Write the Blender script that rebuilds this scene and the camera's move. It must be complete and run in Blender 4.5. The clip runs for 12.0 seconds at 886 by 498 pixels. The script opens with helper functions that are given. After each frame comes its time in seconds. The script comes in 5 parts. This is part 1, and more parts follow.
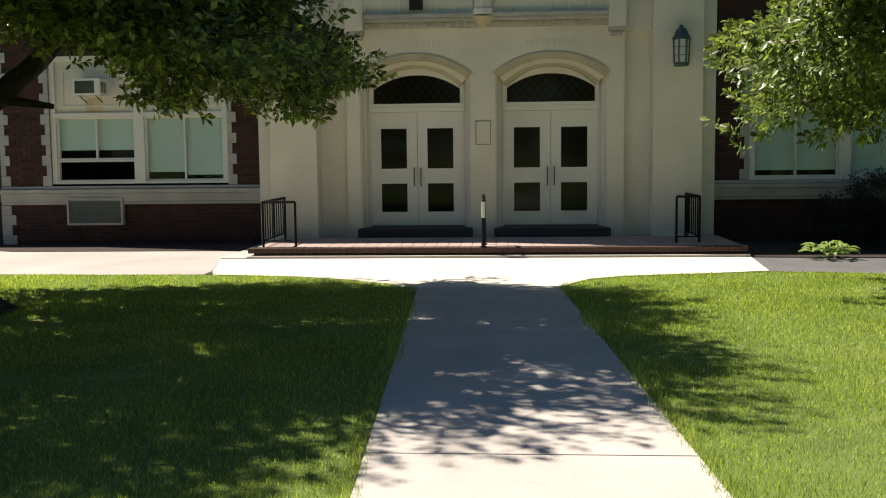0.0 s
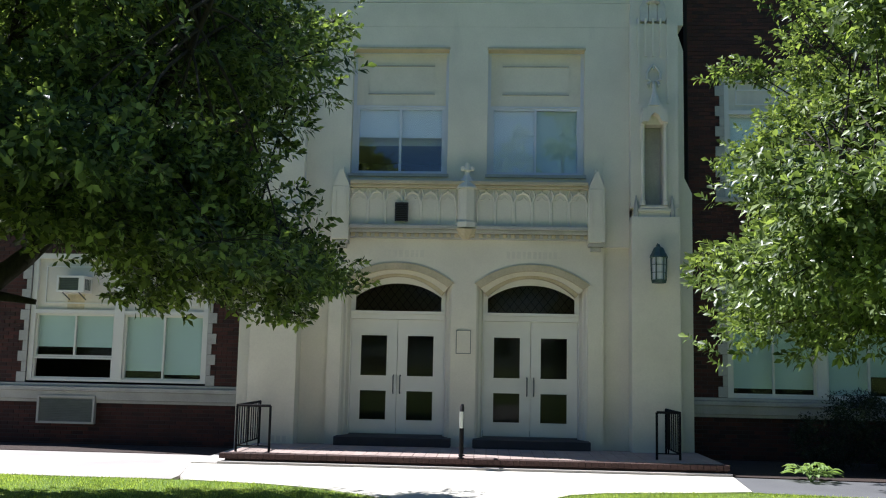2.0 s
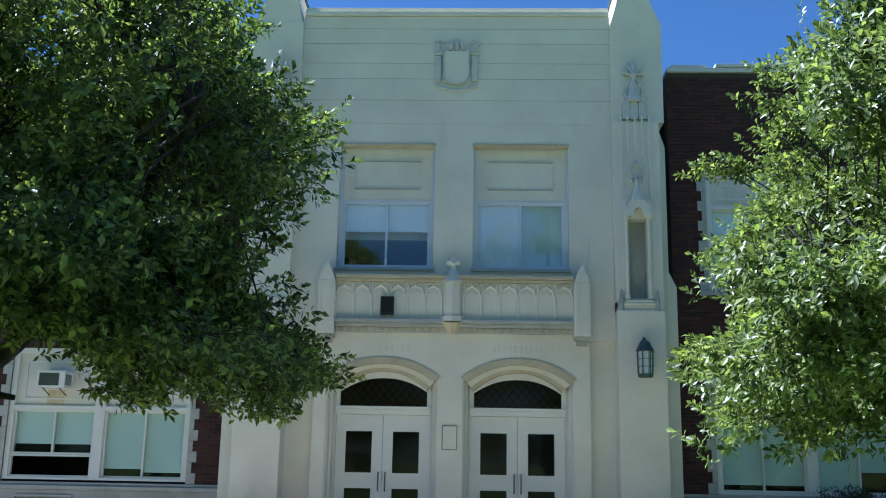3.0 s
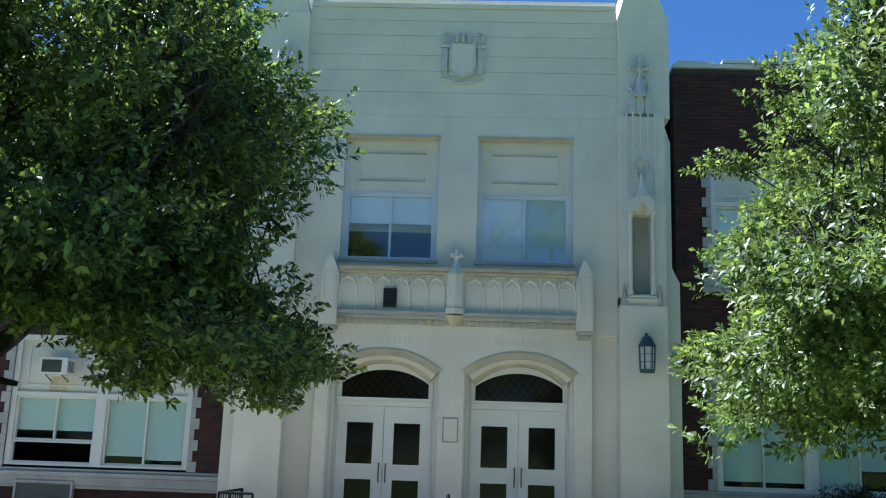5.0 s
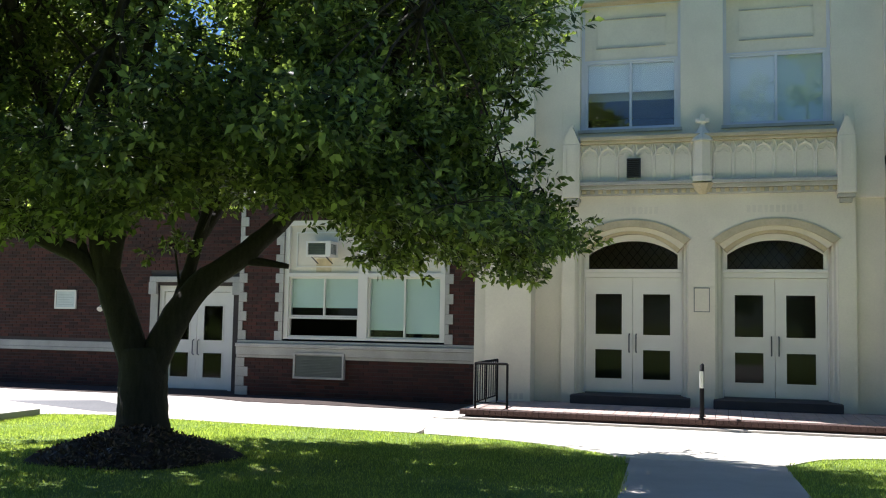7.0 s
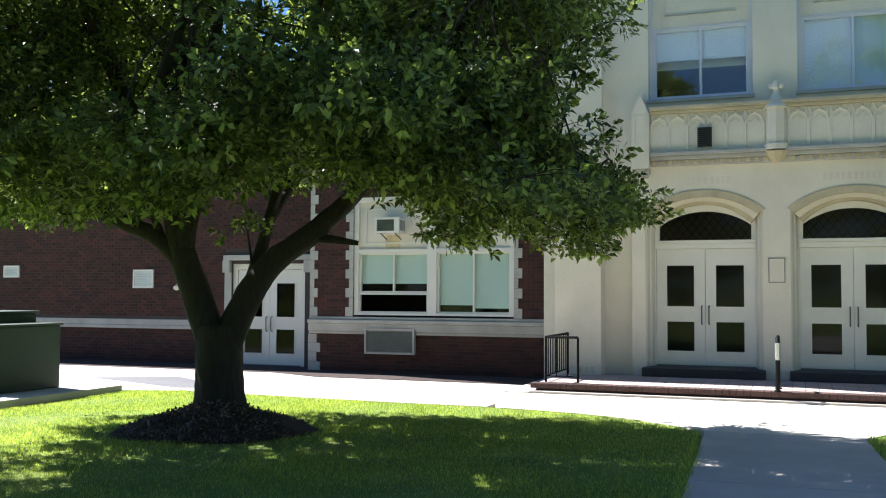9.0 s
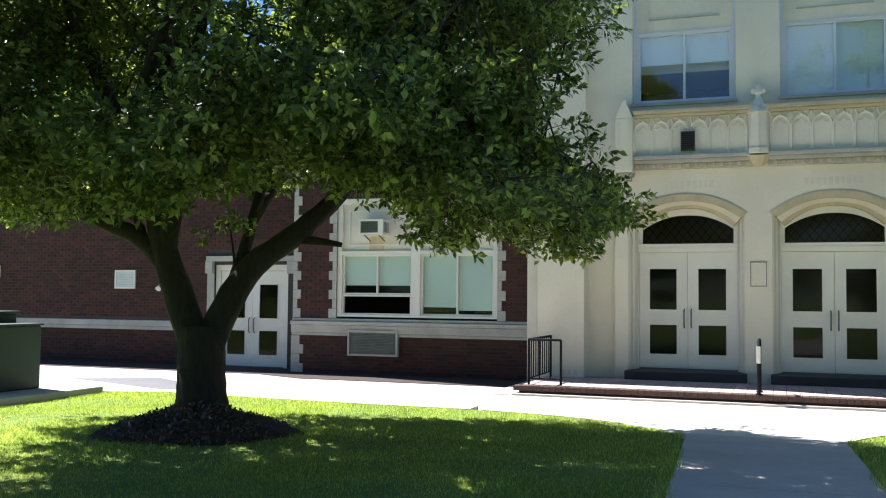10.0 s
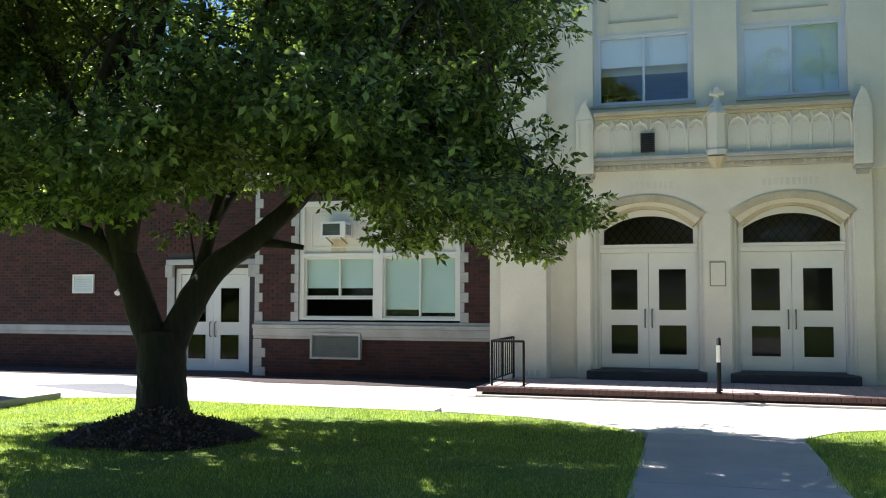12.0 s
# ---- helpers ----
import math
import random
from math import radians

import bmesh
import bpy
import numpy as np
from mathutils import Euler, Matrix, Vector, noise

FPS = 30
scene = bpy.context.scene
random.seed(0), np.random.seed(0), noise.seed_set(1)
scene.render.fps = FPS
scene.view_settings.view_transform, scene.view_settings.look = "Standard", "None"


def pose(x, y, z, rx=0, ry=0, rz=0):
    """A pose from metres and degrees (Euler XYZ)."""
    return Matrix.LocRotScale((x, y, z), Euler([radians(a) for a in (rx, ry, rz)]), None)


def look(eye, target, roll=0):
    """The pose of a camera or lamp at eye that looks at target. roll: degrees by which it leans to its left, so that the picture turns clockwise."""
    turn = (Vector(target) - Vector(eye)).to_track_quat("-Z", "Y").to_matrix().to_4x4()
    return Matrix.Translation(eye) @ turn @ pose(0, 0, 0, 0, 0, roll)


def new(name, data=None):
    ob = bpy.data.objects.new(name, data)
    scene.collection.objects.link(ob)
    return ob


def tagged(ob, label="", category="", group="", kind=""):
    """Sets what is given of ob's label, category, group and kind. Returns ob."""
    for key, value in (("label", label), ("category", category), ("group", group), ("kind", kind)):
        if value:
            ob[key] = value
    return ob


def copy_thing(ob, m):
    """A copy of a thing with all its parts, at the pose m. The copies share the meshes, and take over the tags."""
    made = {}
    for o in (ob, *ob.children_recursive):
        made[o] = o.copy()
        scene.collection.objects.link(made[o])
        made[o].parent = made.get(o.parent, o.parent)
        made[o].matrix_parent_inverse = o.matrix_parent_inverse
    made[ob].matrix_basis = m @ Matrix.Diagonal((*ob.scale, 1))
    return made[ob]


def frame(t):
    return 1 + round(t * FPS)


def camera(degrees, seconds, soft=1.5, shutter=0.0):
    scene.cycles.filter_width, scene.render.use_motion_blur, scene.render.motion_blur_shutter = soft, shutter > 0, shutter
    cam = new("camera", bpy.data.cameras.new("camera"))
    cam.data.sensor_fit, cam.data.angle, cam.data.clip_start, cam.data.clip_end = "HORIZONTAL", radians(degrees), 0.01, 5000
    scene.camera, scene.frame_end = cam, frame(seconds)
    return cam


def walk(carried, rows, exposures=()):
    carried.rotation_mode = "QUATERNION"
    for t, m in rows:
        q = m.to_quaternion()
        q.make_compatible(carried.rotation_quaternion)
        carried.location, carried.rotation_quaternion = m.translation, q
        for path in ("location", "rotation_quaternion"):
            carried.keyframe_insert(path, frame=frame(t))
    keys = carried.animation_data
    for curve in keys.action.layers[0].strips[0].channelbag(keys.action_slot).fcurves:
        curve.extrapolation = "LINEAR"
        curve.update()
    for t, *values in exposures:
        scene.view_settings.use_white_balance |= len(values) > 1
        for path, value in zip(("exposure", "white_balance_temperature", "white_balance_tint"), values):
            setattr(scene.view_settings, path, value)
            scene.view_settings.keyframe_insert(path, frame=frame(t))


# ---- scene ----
cam = camera(49.24, 12.0, 1.1)
# fmt: off
PATH = [
    (0.0, look((0, 0, 1.64), (-0.6715, 9.9329, 0.6989), -0.62)),
    (0.5, look((0, 0, 1.64), (-0.6444, 9.9661, 1.1288), -0.33)),
    (1.0, look((0, 0, 1.64), (-0.9642, 9.9482, 1.3172), -0.03)),
    (1.5, look((0, 0, 1.64), (-0.4908, 9.9750, 2.1476), 0.81)),
    (2.0, look((0, 0, 1.64), (-0.4767, 9.9161, 2.8412), 1.21)),
    (2.5, look((0, 0, 1.64), (-0.5133, 9.8449, 3.3175), 1.11)),
    (3.0, look((0, 0, 1.64), (-0.3426, 9.7580, 3.7997), 1.06)),
    (3.2, look((0, 0, 1.64), (-0.3219, 9.7361, 3.8994), 1.21)),
    (5.0, look((0, 0, 1.64), (-0.3777, 9.7731, 3.7242), 1.93)),
    (5.5, look((0, 0, 1.64), (-0.5961, 9.8655, 3.1620), 1.32)),
    (6.0, look((0, 0, 1.64), (-1.1343, 9.8609, 2.8547), 0.65)),
    (6.5, look((0, 0, 1.64), (-1.8417, 9.7852, 2.5662), 1.27)),
    (7.0, look((0, 0, 1.64), (-2.8252, 9.5642, 2.3776), 1.00)),
    (7.2, look((0, 0, 1.64), (-3.1949, 9.4499, 2.3417), 0.89)),
    (8.8, look((0, 0, 1.64), (-3.5198, 9.3488, 2.0992), 0.20)),
    (9.0, look((0, 0, 1.64), (-3.4971, 9.3568, 2.1089), 0.26)),
    (9.5, look((0, 0, 1.64), (-3.3984, 9.3917, 2.1361), 0.29)),
    (10.0, look((0, 0, 1.64), (-3.3390, 9.4132, 2.1320), 0.54)),
    (10.5, look((0, 0, 1.64), (-3.2809, 9.4322, 2.1588), 0.46)),
    (11.0, look((0, 0, 1.64), (-3.2833, 9.4321, 2.1461), 0.61)),
    (11.5, look((0, 0, 1.64), (-3.2570, 9.4397, 2.1728), 0.53)),
    (12.0, look((0, 0, 1.64), (-2.9707, 9.5347, 2.1546), 0.07)),
]
walk(cam, PATH, [(0.0, 0.91, 6950, 13), (0.5, 0.95, 6850, 13), (1.0, 1.07, 6600, 13), (1.5, 1.12, 6200, 13), (2.5, 1.26, 5350, 13), (3.0, 1.48, 5150, 13), (5.0, 1.5, 5120, 13), (5.5, 1.45, 5250, 13), (6.5, 1.44, 5700, 13), (7.2, 1.65, 5980, 15), (9.0, 1.83, 5950, 15), (12.0, 1.83, 5950, 15)])

# ---- world, sun, exposure ----
SUN_TRAVEL = Vector((0.68, -0.205, -1.0)).normalized()
to_sun = -SUN_TRAVEL
world = bpy.data.worlds.new("sky")
scene.world = world
world.use_nodes = True
wt = world.node_tree
sky = wt.nodes.new("ShaderNodeTexSky")
sky.sky_type = "NISHITA"
sky.sun_disc = False
sky.sun_elevation = math.asin(to_sun.z)
sky.sun_rotation = math.atan2(to_sun.x, to_sun.y)
sky.air_density = 1.0
sky.dust_density = 0.05
sky.ozone_density = 3.0
blue = wt.nodes.new("ShaderNodeMix")
blue.data_type, blue.blend_type = "RGBA", "MULTIPLY"
blue.inputs[0].default_value = 1.0
blue.inputs[7].default_value = (0.82, 1.05, 1.24, 1)
wt.links.new(sky.outputs[0], blue.inputs[6])
wt.links.new(blue.outputs[2], wt.nodes["Background"].inputs[0])
wt.nodes["Background"].inputs[1].default_value = 0.035
sun_data = bpy.data.lights.new("sun", "SUN")
sun_data.energy = 5.0
sun_data.angle = radians(0.53)
sun_data.color = (1.0, 0.95, 0.86)
sun = new("sun", sun_data)
sun.matrix_world = look(to_sun * 60, (0, 0, 0))


# ---- materials ----
def nodes_of(name, rough=0.8, metal=0.0):
    m = bpy.data.materials.new(name)
    m.use_nodes = True
    b = m.node_tree.nodes["Principled BSDF"]
    b.inputs["Roughness"].default_value = rough
    b.inputs["Metallic"].default_value = metal
    return m, m.node_tree, b


def ramp_node(nt, fac, stops):
    r = nt.nodes.new("ShaderNodeValToRGB")
    while len(r.color_ramp.elements) < len(stops):
        r.color_ramp.elements.new(0.5)
    for e, (p, c) in zip(r.color_ramp.elements, stops):
        e.position, e.color = p, (*c, 1)
    nt.links.new(fac, r.inputs[0])
    return r.outputs[0]


def noise_node(nt, scale, detail=4.0, rough=0.6, stretch=None):
    tc = nt.nodes.new("ShaderNodeNewGeometry")
    n = nt.nodes.new("ShaderNodeTexNoise")
    n.inputs["Scale"].default_value = scale
    n.inputs["Detail"].default_value = detail
    n.inputs["Roughness"].default_value = rough
    src = tc.outputs["Position"]
    if stretch:
        mp = nt.nodes.new("ShaderNodeMapping")
        mp.inputs["Scale"].default_value = stretch
        nt.links.new(src, mp.inputs[0])
        src = mp.outputs[0]
    nt.links.new(src, n.inputs["Vector"])
    return n.outputs["Fac"]


def mix_node(nt, kind, fac, a, b):
    m = nt.nodes.new("ShaderNodeMix")
    m.data_type, m.blend_type = "RGBA", kind
    for value, slot in ((fac, 0), (a, 6), (b, 7)):
        if isinstance(value, (int, float)):
            m.inputs[slot].default_value = value
        elif isinstance(value, tuple):
            m.inputs[slot].default_value = (*value, 1)
        else:
            nt.links.new(value, m.inputs[slot])
    return m.outputs[2]


def bump_node(nt, b, height, strength, dist=0.01):
    bp = nt.nodes.new("ShaderNodeBump")
    bp.inputs["Strength"].default_value = strength
    bp.inputs["Distance"].default_value = dist
    nt.links.new(height, bp.inputs["Height"])
    nt.links.new(bp.outputs[0], b.inputs["Normal"])


def tint(c, k):
    return tuple(min(1.0, v * k) for v in c)


def surface(name, c, rough=0.8, metal=0.0, grain=40.0, blotch=1.5, var=0.15, bump=0.2, stretch=None, stain=None, stain_at=0.62):
    """A plain material with blotches, fine grain, relief and, if given, stains."""
    m, nt, b = nodes_of(name, rough, metal)
    big = ramp_node(nt, noise_node(nt, blotch, 5, 0.6, stretch), [(0.3, tint(c, 1 - var)), (0.7, tint(c, 1 + var * 0.6))])
    fine = noise_node(nt, grain, 3, 0.7)
    speck = ramp_node(nt, fine, [(0.3, (1 - var, 1 - var, 1 - var)), (0.65, (1, 1, 1))])
    col = mix_node(nt, "MULTIPLY", 0.7, big, speck)
    if stain:
        f = ramp_node(nt, noise_node(nt, blotch * 0.6, 6, 0.65, (2.5, 2.5, 0.45)), [(stain_at, (0, 0, 0)), (min(1, stain_at + 0.16), (0.75, 0.75, 0.75))])
        col = mix_node(nt, "MIX", f, col, stain)
    nt.links.new(col, b.inputs["Base Color"])
    bump_node(nt, b, fine, bump)
    return m


CREAM = surface("cream_painted_stone", (0.69, 0.642, 0.533), 0.75, 0, 30, 0.9, 0.10, 0.25, None, (0.50, 0.47, 0.40))
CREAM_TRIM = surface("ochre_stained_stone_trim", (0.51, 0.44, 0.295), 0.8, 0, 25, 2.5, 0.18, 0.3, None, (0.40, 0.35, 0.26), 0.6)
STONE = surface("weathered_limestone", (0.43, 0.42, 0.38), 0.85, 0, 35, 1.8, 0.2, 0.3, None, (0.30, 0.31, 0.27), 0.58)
WHITE = surface("white_painted_wood", (0.70, 0.68, 0.62), 0.5, 0, 60, 2.0, 0.05, 0.08)
BLUE_WHITE = surface("pale_window_frame_paint", (0.58, 0.60, 0.66), 0.45, 0, 60, 2.0, 0.06, 0.08)
BLACK_IRON = surface("black_painted_iron", (0.006, 0.006, 0.007), 0.7, 0.0, 60, 6, 0.3, 0.2)
BLACK_IRON.node_tree.nodes["Principled BSDF"].inputs["Specular IOR Level"].default_value = 0.12
STEEL = surface("dull_steel", (0.14, 0.14, 0.15), 0.4, 0.9, 60, 4, 0.15, 0.1)
LAMP_METAL = surface("grey_green_lamp_metal", (0.07, 0.11, 0.095), 0.5, 0.5, 50, 6, 0.25, 0.2)
# near black for hollows and rooms: their lack of light is in the colour
DARK = surface("unlit_interior_shade", (0.022, 0.019, 0.016), 0.9, 0, 10, 0.6, 0.4, 0.05)
BLIND = surface("pale_green_roller_shade", (0.56, 0.64, 0.57), 0.8, 0, 80, 0.8, 0.06, 0.05)
BLIND_W = surface("white_roller_shade", (0.82, 0.84, 0.85), 0.8, 0, 80, 0.8, 0.05, 0.05)
MORTAR = surface("dark_mortar", (0.06, 0.05, 0.047), 0.95, 0, 30, 2, 0.25, 0.3)
GREEN_METAL = surface("dark_green_enamelled_steel", (0.011, 0.036, 0.017), 0.6, 0.0, 40, 1.2, 0.2, 0.06)
CONCRETE = surface("pale_concrete", (0.49, 0.45, 0.41), 0.9, 0, 55, 1.1, 0.14, 0.35, None, (0.24, 0.22, 0.20), 0.66)
CONCRETE_W = surface("bright_concrete", (0.62, 0.58, 0.50), 0.9, 0, 50, 0.8, 0.10, 0.3, None, (0.50, 0.46, 0.40), 0.66)
SIDEWALK = surface("old_pinkish_concrete", (0.42, 0.385, 0.36), 0.9, 0, 50, 0.6, 0.16, 0.3, None, (0.34, 0.32, 0.30), 0.6)
ASPHALT = surface("grey_worn_asphalt", (0.13, 0.13, 0.135), 0.9, 0, 90, 0.8, 0.2, 0.5)
MULCH = surface("dark_bark_mulch", (0.048, 0.03, 0.023), 0.95, 0, 60, 8, 0.4, 1.0)
BARK = surface("dark_furrowed_bark", (0.032, 0.026, 0.021), 0.95, 0, 38, 7, 0.4, 1.0, (3.0, 3.0, 0.6))
# platform brick in two tones: shade coloured into the sides, sun into the tops
PAVER_SHADED = surface("shaded_red_brick", (0.06, 0.03, 0.024), 0.85, 0, 50, 4, 0.25, 0.4)
PAVER_SUNLIT = surface("sunlit_pinkish_paver", (0.42, 0.32, 0.28), 0.85, 0, 50, 3, 0.2, 0.3)
DARK_STEP = surface("dark_door_step", (0.035, 0.03, 0.035), 0.7, 0, 40, 3, 0.3, 0.2)
SIGN = surface("pale_notice_board", (0.55, 0.60, 0.58), 0.5, 0, 70, 5, 0.12, 0.05)
GREY_INK = surface("faded_grey_print", (0.42, 0.47, 0.46), 0.6, 0, 70, 5, 0.1, 0.02)
RUST = surface("rust_stain", (0.62, 0.52, 0.34), 0.9, 0, 50, 5, 0.2, 0.1)
COPING = surface("pale_metal_coping", (0.62, 0.62, 0.58), 0.5, 0.1, 40, 1, 0.12, 0.1)
VENT = surface("grey_louvred_metal", (0.20, 0.22, 0.21), 0.6, 0.2, 50, 3, 0.2, 0.1)
DARK_VENT = surface("dark_weathered_grille_metal", (0.045, 0.045, 0.048), 0.6, 0.2, 50, 3, 0.2, 0.1)
STONE_CREST = surface("carved_stone_relief", (0.55, 0.54, 0.50), 0.85, 0, 30, 5, 0.15, 0.4)


def brick_material():
    m, nt, b = nodes_of("dark_red_brick", 0.85)
    oi = nt.nodes.new("ShaderNodeObjectInfo")
    ge = nt.nodes.new("ShaderNodeNewGeometry")
    add = nt.nodes.new("ShaderNodeMath")
    add.operation = "ADD"
    nt.links.new(oi.outputs["Random"], add.inputs[0])
    nt.links.new(ge.outputs["Random Per Island"], add.inputs[1])
    fr = nt.nodes.new("ShaderNodeMath")
    fr.operation = "FRACT"
    nt.links.new(add.outputs[0], fr.inputs[0])
    col = ramp_node(nt, fr.outputs[0], [(0.0, (0.026, 0.011, 0.009)), (0.35, (0.050, 0.017, 0.012)), (0.75, (0.076, 0.024, 0.016)), (1.0, (0.034, 0.015, 0.012))])
    grain = noise_node(nt, 60, 3, 0.7)
    dirt = ramp_node(nt, noise_node(nt, 0.7, 5, 0.6), [(0.3, (0.7, 0.7, 0.7)), (0.7, (1.1, 1.1, 1.1))])
    col = mix_node(nt, "MULTIPLY", 0.8, col, dirt)
    nt.links.new(col, b.inputs["Base Color"])
    bump_node(nt, b, grain, 0.5)
    return m


BRICK = brick_material()


def glass_material(name, c=(0.93, 0.97, 0.97), gloss=0.012):
    m, nt, b = nodes_of(name, 0.02)
    b.inputs["Base Color"].default_value = (*c, 1)
    tr = nt.nodes.new("ShaderNodeBsdfTransparent")
    tr.inputs[0].default_value = (*c, 1)
    gl = nt.nodes.new("ShaderNodeBsdfGlossy")
    gl.inputs["Roughness"].default_value = 0.015
    bump = nt.nodes.new("ShaderNodeBump")
    bump.inputs["Strength"].default_value = 0.02
    nt.links.new(noise_node(nt, 1.3, 2, 0.5), bump.inputs["Height"])
    nt.links.new(bump.outputs[0], gl.inputs["Normal"])
    lw = nt.nodes.new("ShaderNodeLayerWeight")
    pw = nt.nodes.new("ShaderNodeMath")
    pw.operation = "POWER"
    nt.links.new(lw.outputs["Facing"], pw.inputs[0])
    pw.inputs[1].default_value = 5.0
    fr = nt.nodes.new("ShaderNodeMath")
    fr.operation = "MULTIPLY_ADD"
    fr.inputs[1].default_value = 1 - gloss
    fr.inputs[2].default_value = gloss
    nt.links.new(pw.outputs[0], fr.inputs[0])
    mx = nt.nodes.new("ShaderNodeMixShader")
    nt.links.new(fr.outputs[0], mx.inputs[0])
    nt.links.new(tr.outputs[0], mx.inputs[1])
    nt.links.new(gl.outputs[0], mx.inputs[2])
    nt.links.new(mx.outputs[0], nt.nodes["Material Output"].inputs[0])
    return m


GLASS = glass_material("window_glass")
SKY_GLASS = glass_material("upper_window_glass", (0.95, 0.97, 0.98), 0.07)
DOOR_GLASS = glass_material("door_glass", (0.6, 0.6, 0.56), 0.009)


def leaf_material(name, dark, light, thin=0.3):
    m, nt, b = nodes_of(name, 0.36)
    b.inputs["Specular IOR Level"].default_value = 0.35
    ge = nt.nodes.new("ShaderNodeNewGeometry")
    col = ramp_node(nt, ge.outputs["Random Per Island"], [(0.0, dark), (0.6, tuple(p * 0.63 + q * 0.37 for p, q in zip(dark, light))), (1.0, light)])
    patch = ramp_node(nt, noise_node(nt, 0.8, 3, 0.5), [(0.3, (0.75, 0.8, 0.7)), (0.7, (1.15, 1.1, 1.0))])
    col = mix_node(nt, "MULTIPLY", 0.9, col, patch)
    nt.links.new(col, b.inputs["Base Color"])
    tl = nt.nodes.new("ShaderNodeBsdfTranslucent")
    warm = mix_node(nt, "MULTIPLY", 1.0, col, (1.9, 1.95, 0.95))
    nt.links.new(warm, tl.inputs[0])
    mx = nt.nodes.new("ShaderNodeMixShader")
    mx.inputs[0].default_value = thin
    nt.links.new(b.outputs[0], mx.inputs[1])
    nt.links.new(tl.outputs[0], mx.inputs[2])
    nt.links.new(mx.outputs[0], nt.nodes["Material Output"].inputs[0])
    return m


CHIP = leaf_material("bark_chip", (0.03, 0.017, 0.012), (0.2, 0.13, 0.1), 0.0)
LEAF = leaf_material("green_leaf", (0.03, 0.05, 0.019), (0.26, 0.335, 0.115), 0.42)
LEAF_R = leaf_material("bright_green_leaf", (0.036, 0.06, 0.024), (0.28, 0.35, 0.13), 0.36)
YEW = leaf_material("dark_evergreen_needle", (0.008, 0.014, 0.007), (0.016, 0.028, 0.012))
HOSTA = leaf_material("pale_plant_leaf", (0.10, 0.18, 0.06), (0.28, 0.38, 0.16))
BLADE = leaf_material("grass_blade", (0.12, 0.18, 0.045), (0.50, 0.57, 0.18), 0.5)
FAR_LEAF = leaf_material("far_reddish_leaf", (0.05, 0.035, 0.02), (0.12, 0.085, 0.05))


def lawn_material():
    m, nt, b = nodes_of("mown_lawn", 0.95)
    big = ramp_node(nt, noise_node(nt, 0.9, 5, 0.6), [(0.3, (0.12, 0.19, 0.04)), (0.55, (0.19, 0.28, 0.055)), (0.75, (0.36, 0.36, 0.13))])
    fine = ramp_node(nt, noise_node(nt, 70, 3, 0.8), [(0.3, (0.75, 0.78, 0.7)), (0.65, (1.2, 1.2, 1.15))])
    bare = ramp_node(nt, noise_node(nt, 0.55, 6, 0.7), [(0.66, (0, 0, 0)), (0.76, (0.8, 0.8, 0.8))])
    col = mix_node(nt, "MULTIPLY", 0.85, big, fine)
    col = mix_node(nt, "MIX", bare, col, (0.20, 0.15, 0.085))
    nt.links.new(col, b.inputs["Base Color"])
    bump_node(nt, b, noise_node(nt, 60, 4, 0.8), 1.0, 0.03)
    return m


LAWN = lawn_material()

# ---- building helpers ----
ORIGIN = {}


def group_thing(name, at, label="", category="", group="", kind=""):
    ob = new(name)
    ob.location = at
    ob.empty_display_size = 0.2
    ORIGIN[ob] = Vector(at)
    return tagged(ob, label, category, group, kind)


def mesh_of(name, bm, material, smooth=False):
    me = bpy.data.meshes.new(name)
    bmesh.ops.recalc_face_normals(bm, faces=bm.faces[:])
    bm.to_mesh(me)
    bm.free()
    me.materials.append(material)
    if smooth:
        for p in me.polygons:
            p.use_smooth = True
    return me


def part(name, bm, material, parent=None, label="", smooth=False):
    """Links a bmesh, given in world coordinates, as one mesh object under a thing or a part."""
    at = ORIGIN[parent] if parent else Vector((0, 0, 0))
    bmesh.ops.translate(bm, verts=bm.verts[:], vec=-at)
    ob = new(name, mesh_of(name, bm, material, smooth))
    if parent:
        ob.parent = parent
    ORIGIN[ob] = at
    return tagged(ob, label)


def solid(name, bm, material, label="", category="", kind="", group="", smooth=False):
    """A top-level thing of one mesh, in world coordinates."""
    ob = new(name, mesh_of(name, bm, material, smooth))
    ORIGIN[ob] = Vector((0, 0, 0))
    return tagged(ob, label, category, group, kind)


def box(bm, x0, x1, y0, y1, z0, z1, bevel=0.0):
    v = [bm.verts.new(p) for p in ((x0, y0, z0), (x1, y0, z0), (x1, y1, z0), (x0, y1, z0), (x0, y0, z1), (x1, y0, z1), (x1, y1, z1), (x0, y1, z1))]
    f = [bm.faces.new([v[i] for i in q]) for q in ((0, 1, 5, 4), (1, 2, 6, 5), (2, 3, 7, 6), (3, 0, 4, 7), (4, 5, 6, 7), (3, 2, 1, 0))]
    if bevel:
        edges = list({e for q in f for e in q.edges})
        bmesh.ops.bevel(bm, geom=edges, offset=bevel, segments=2, profile=0.6, affect="EDGES")
    return bm


def boxes(*rows, bevel=0.0):
    bm = bmesh.new()
    for r in rows:
        box(bm, *r, bevel=bevel)
    return bm


def prism(bm, outline, y0, y1):
    """A polygon in x and z, pushed from y0 to y1."""
    a = [bm.verts.new((x, y0, z)) for x, z in outline]
    b = [bm.verts.new((x, y1, z)) for x, z in outline]
    bm.faces.new(a)
    bm.faces.new(b[::-1])
    for i in range(len(a)):
        j = (i + 1) % len(a)
        bm.faces.new((a[j], a[i], b[i], b[j]))
    return bm


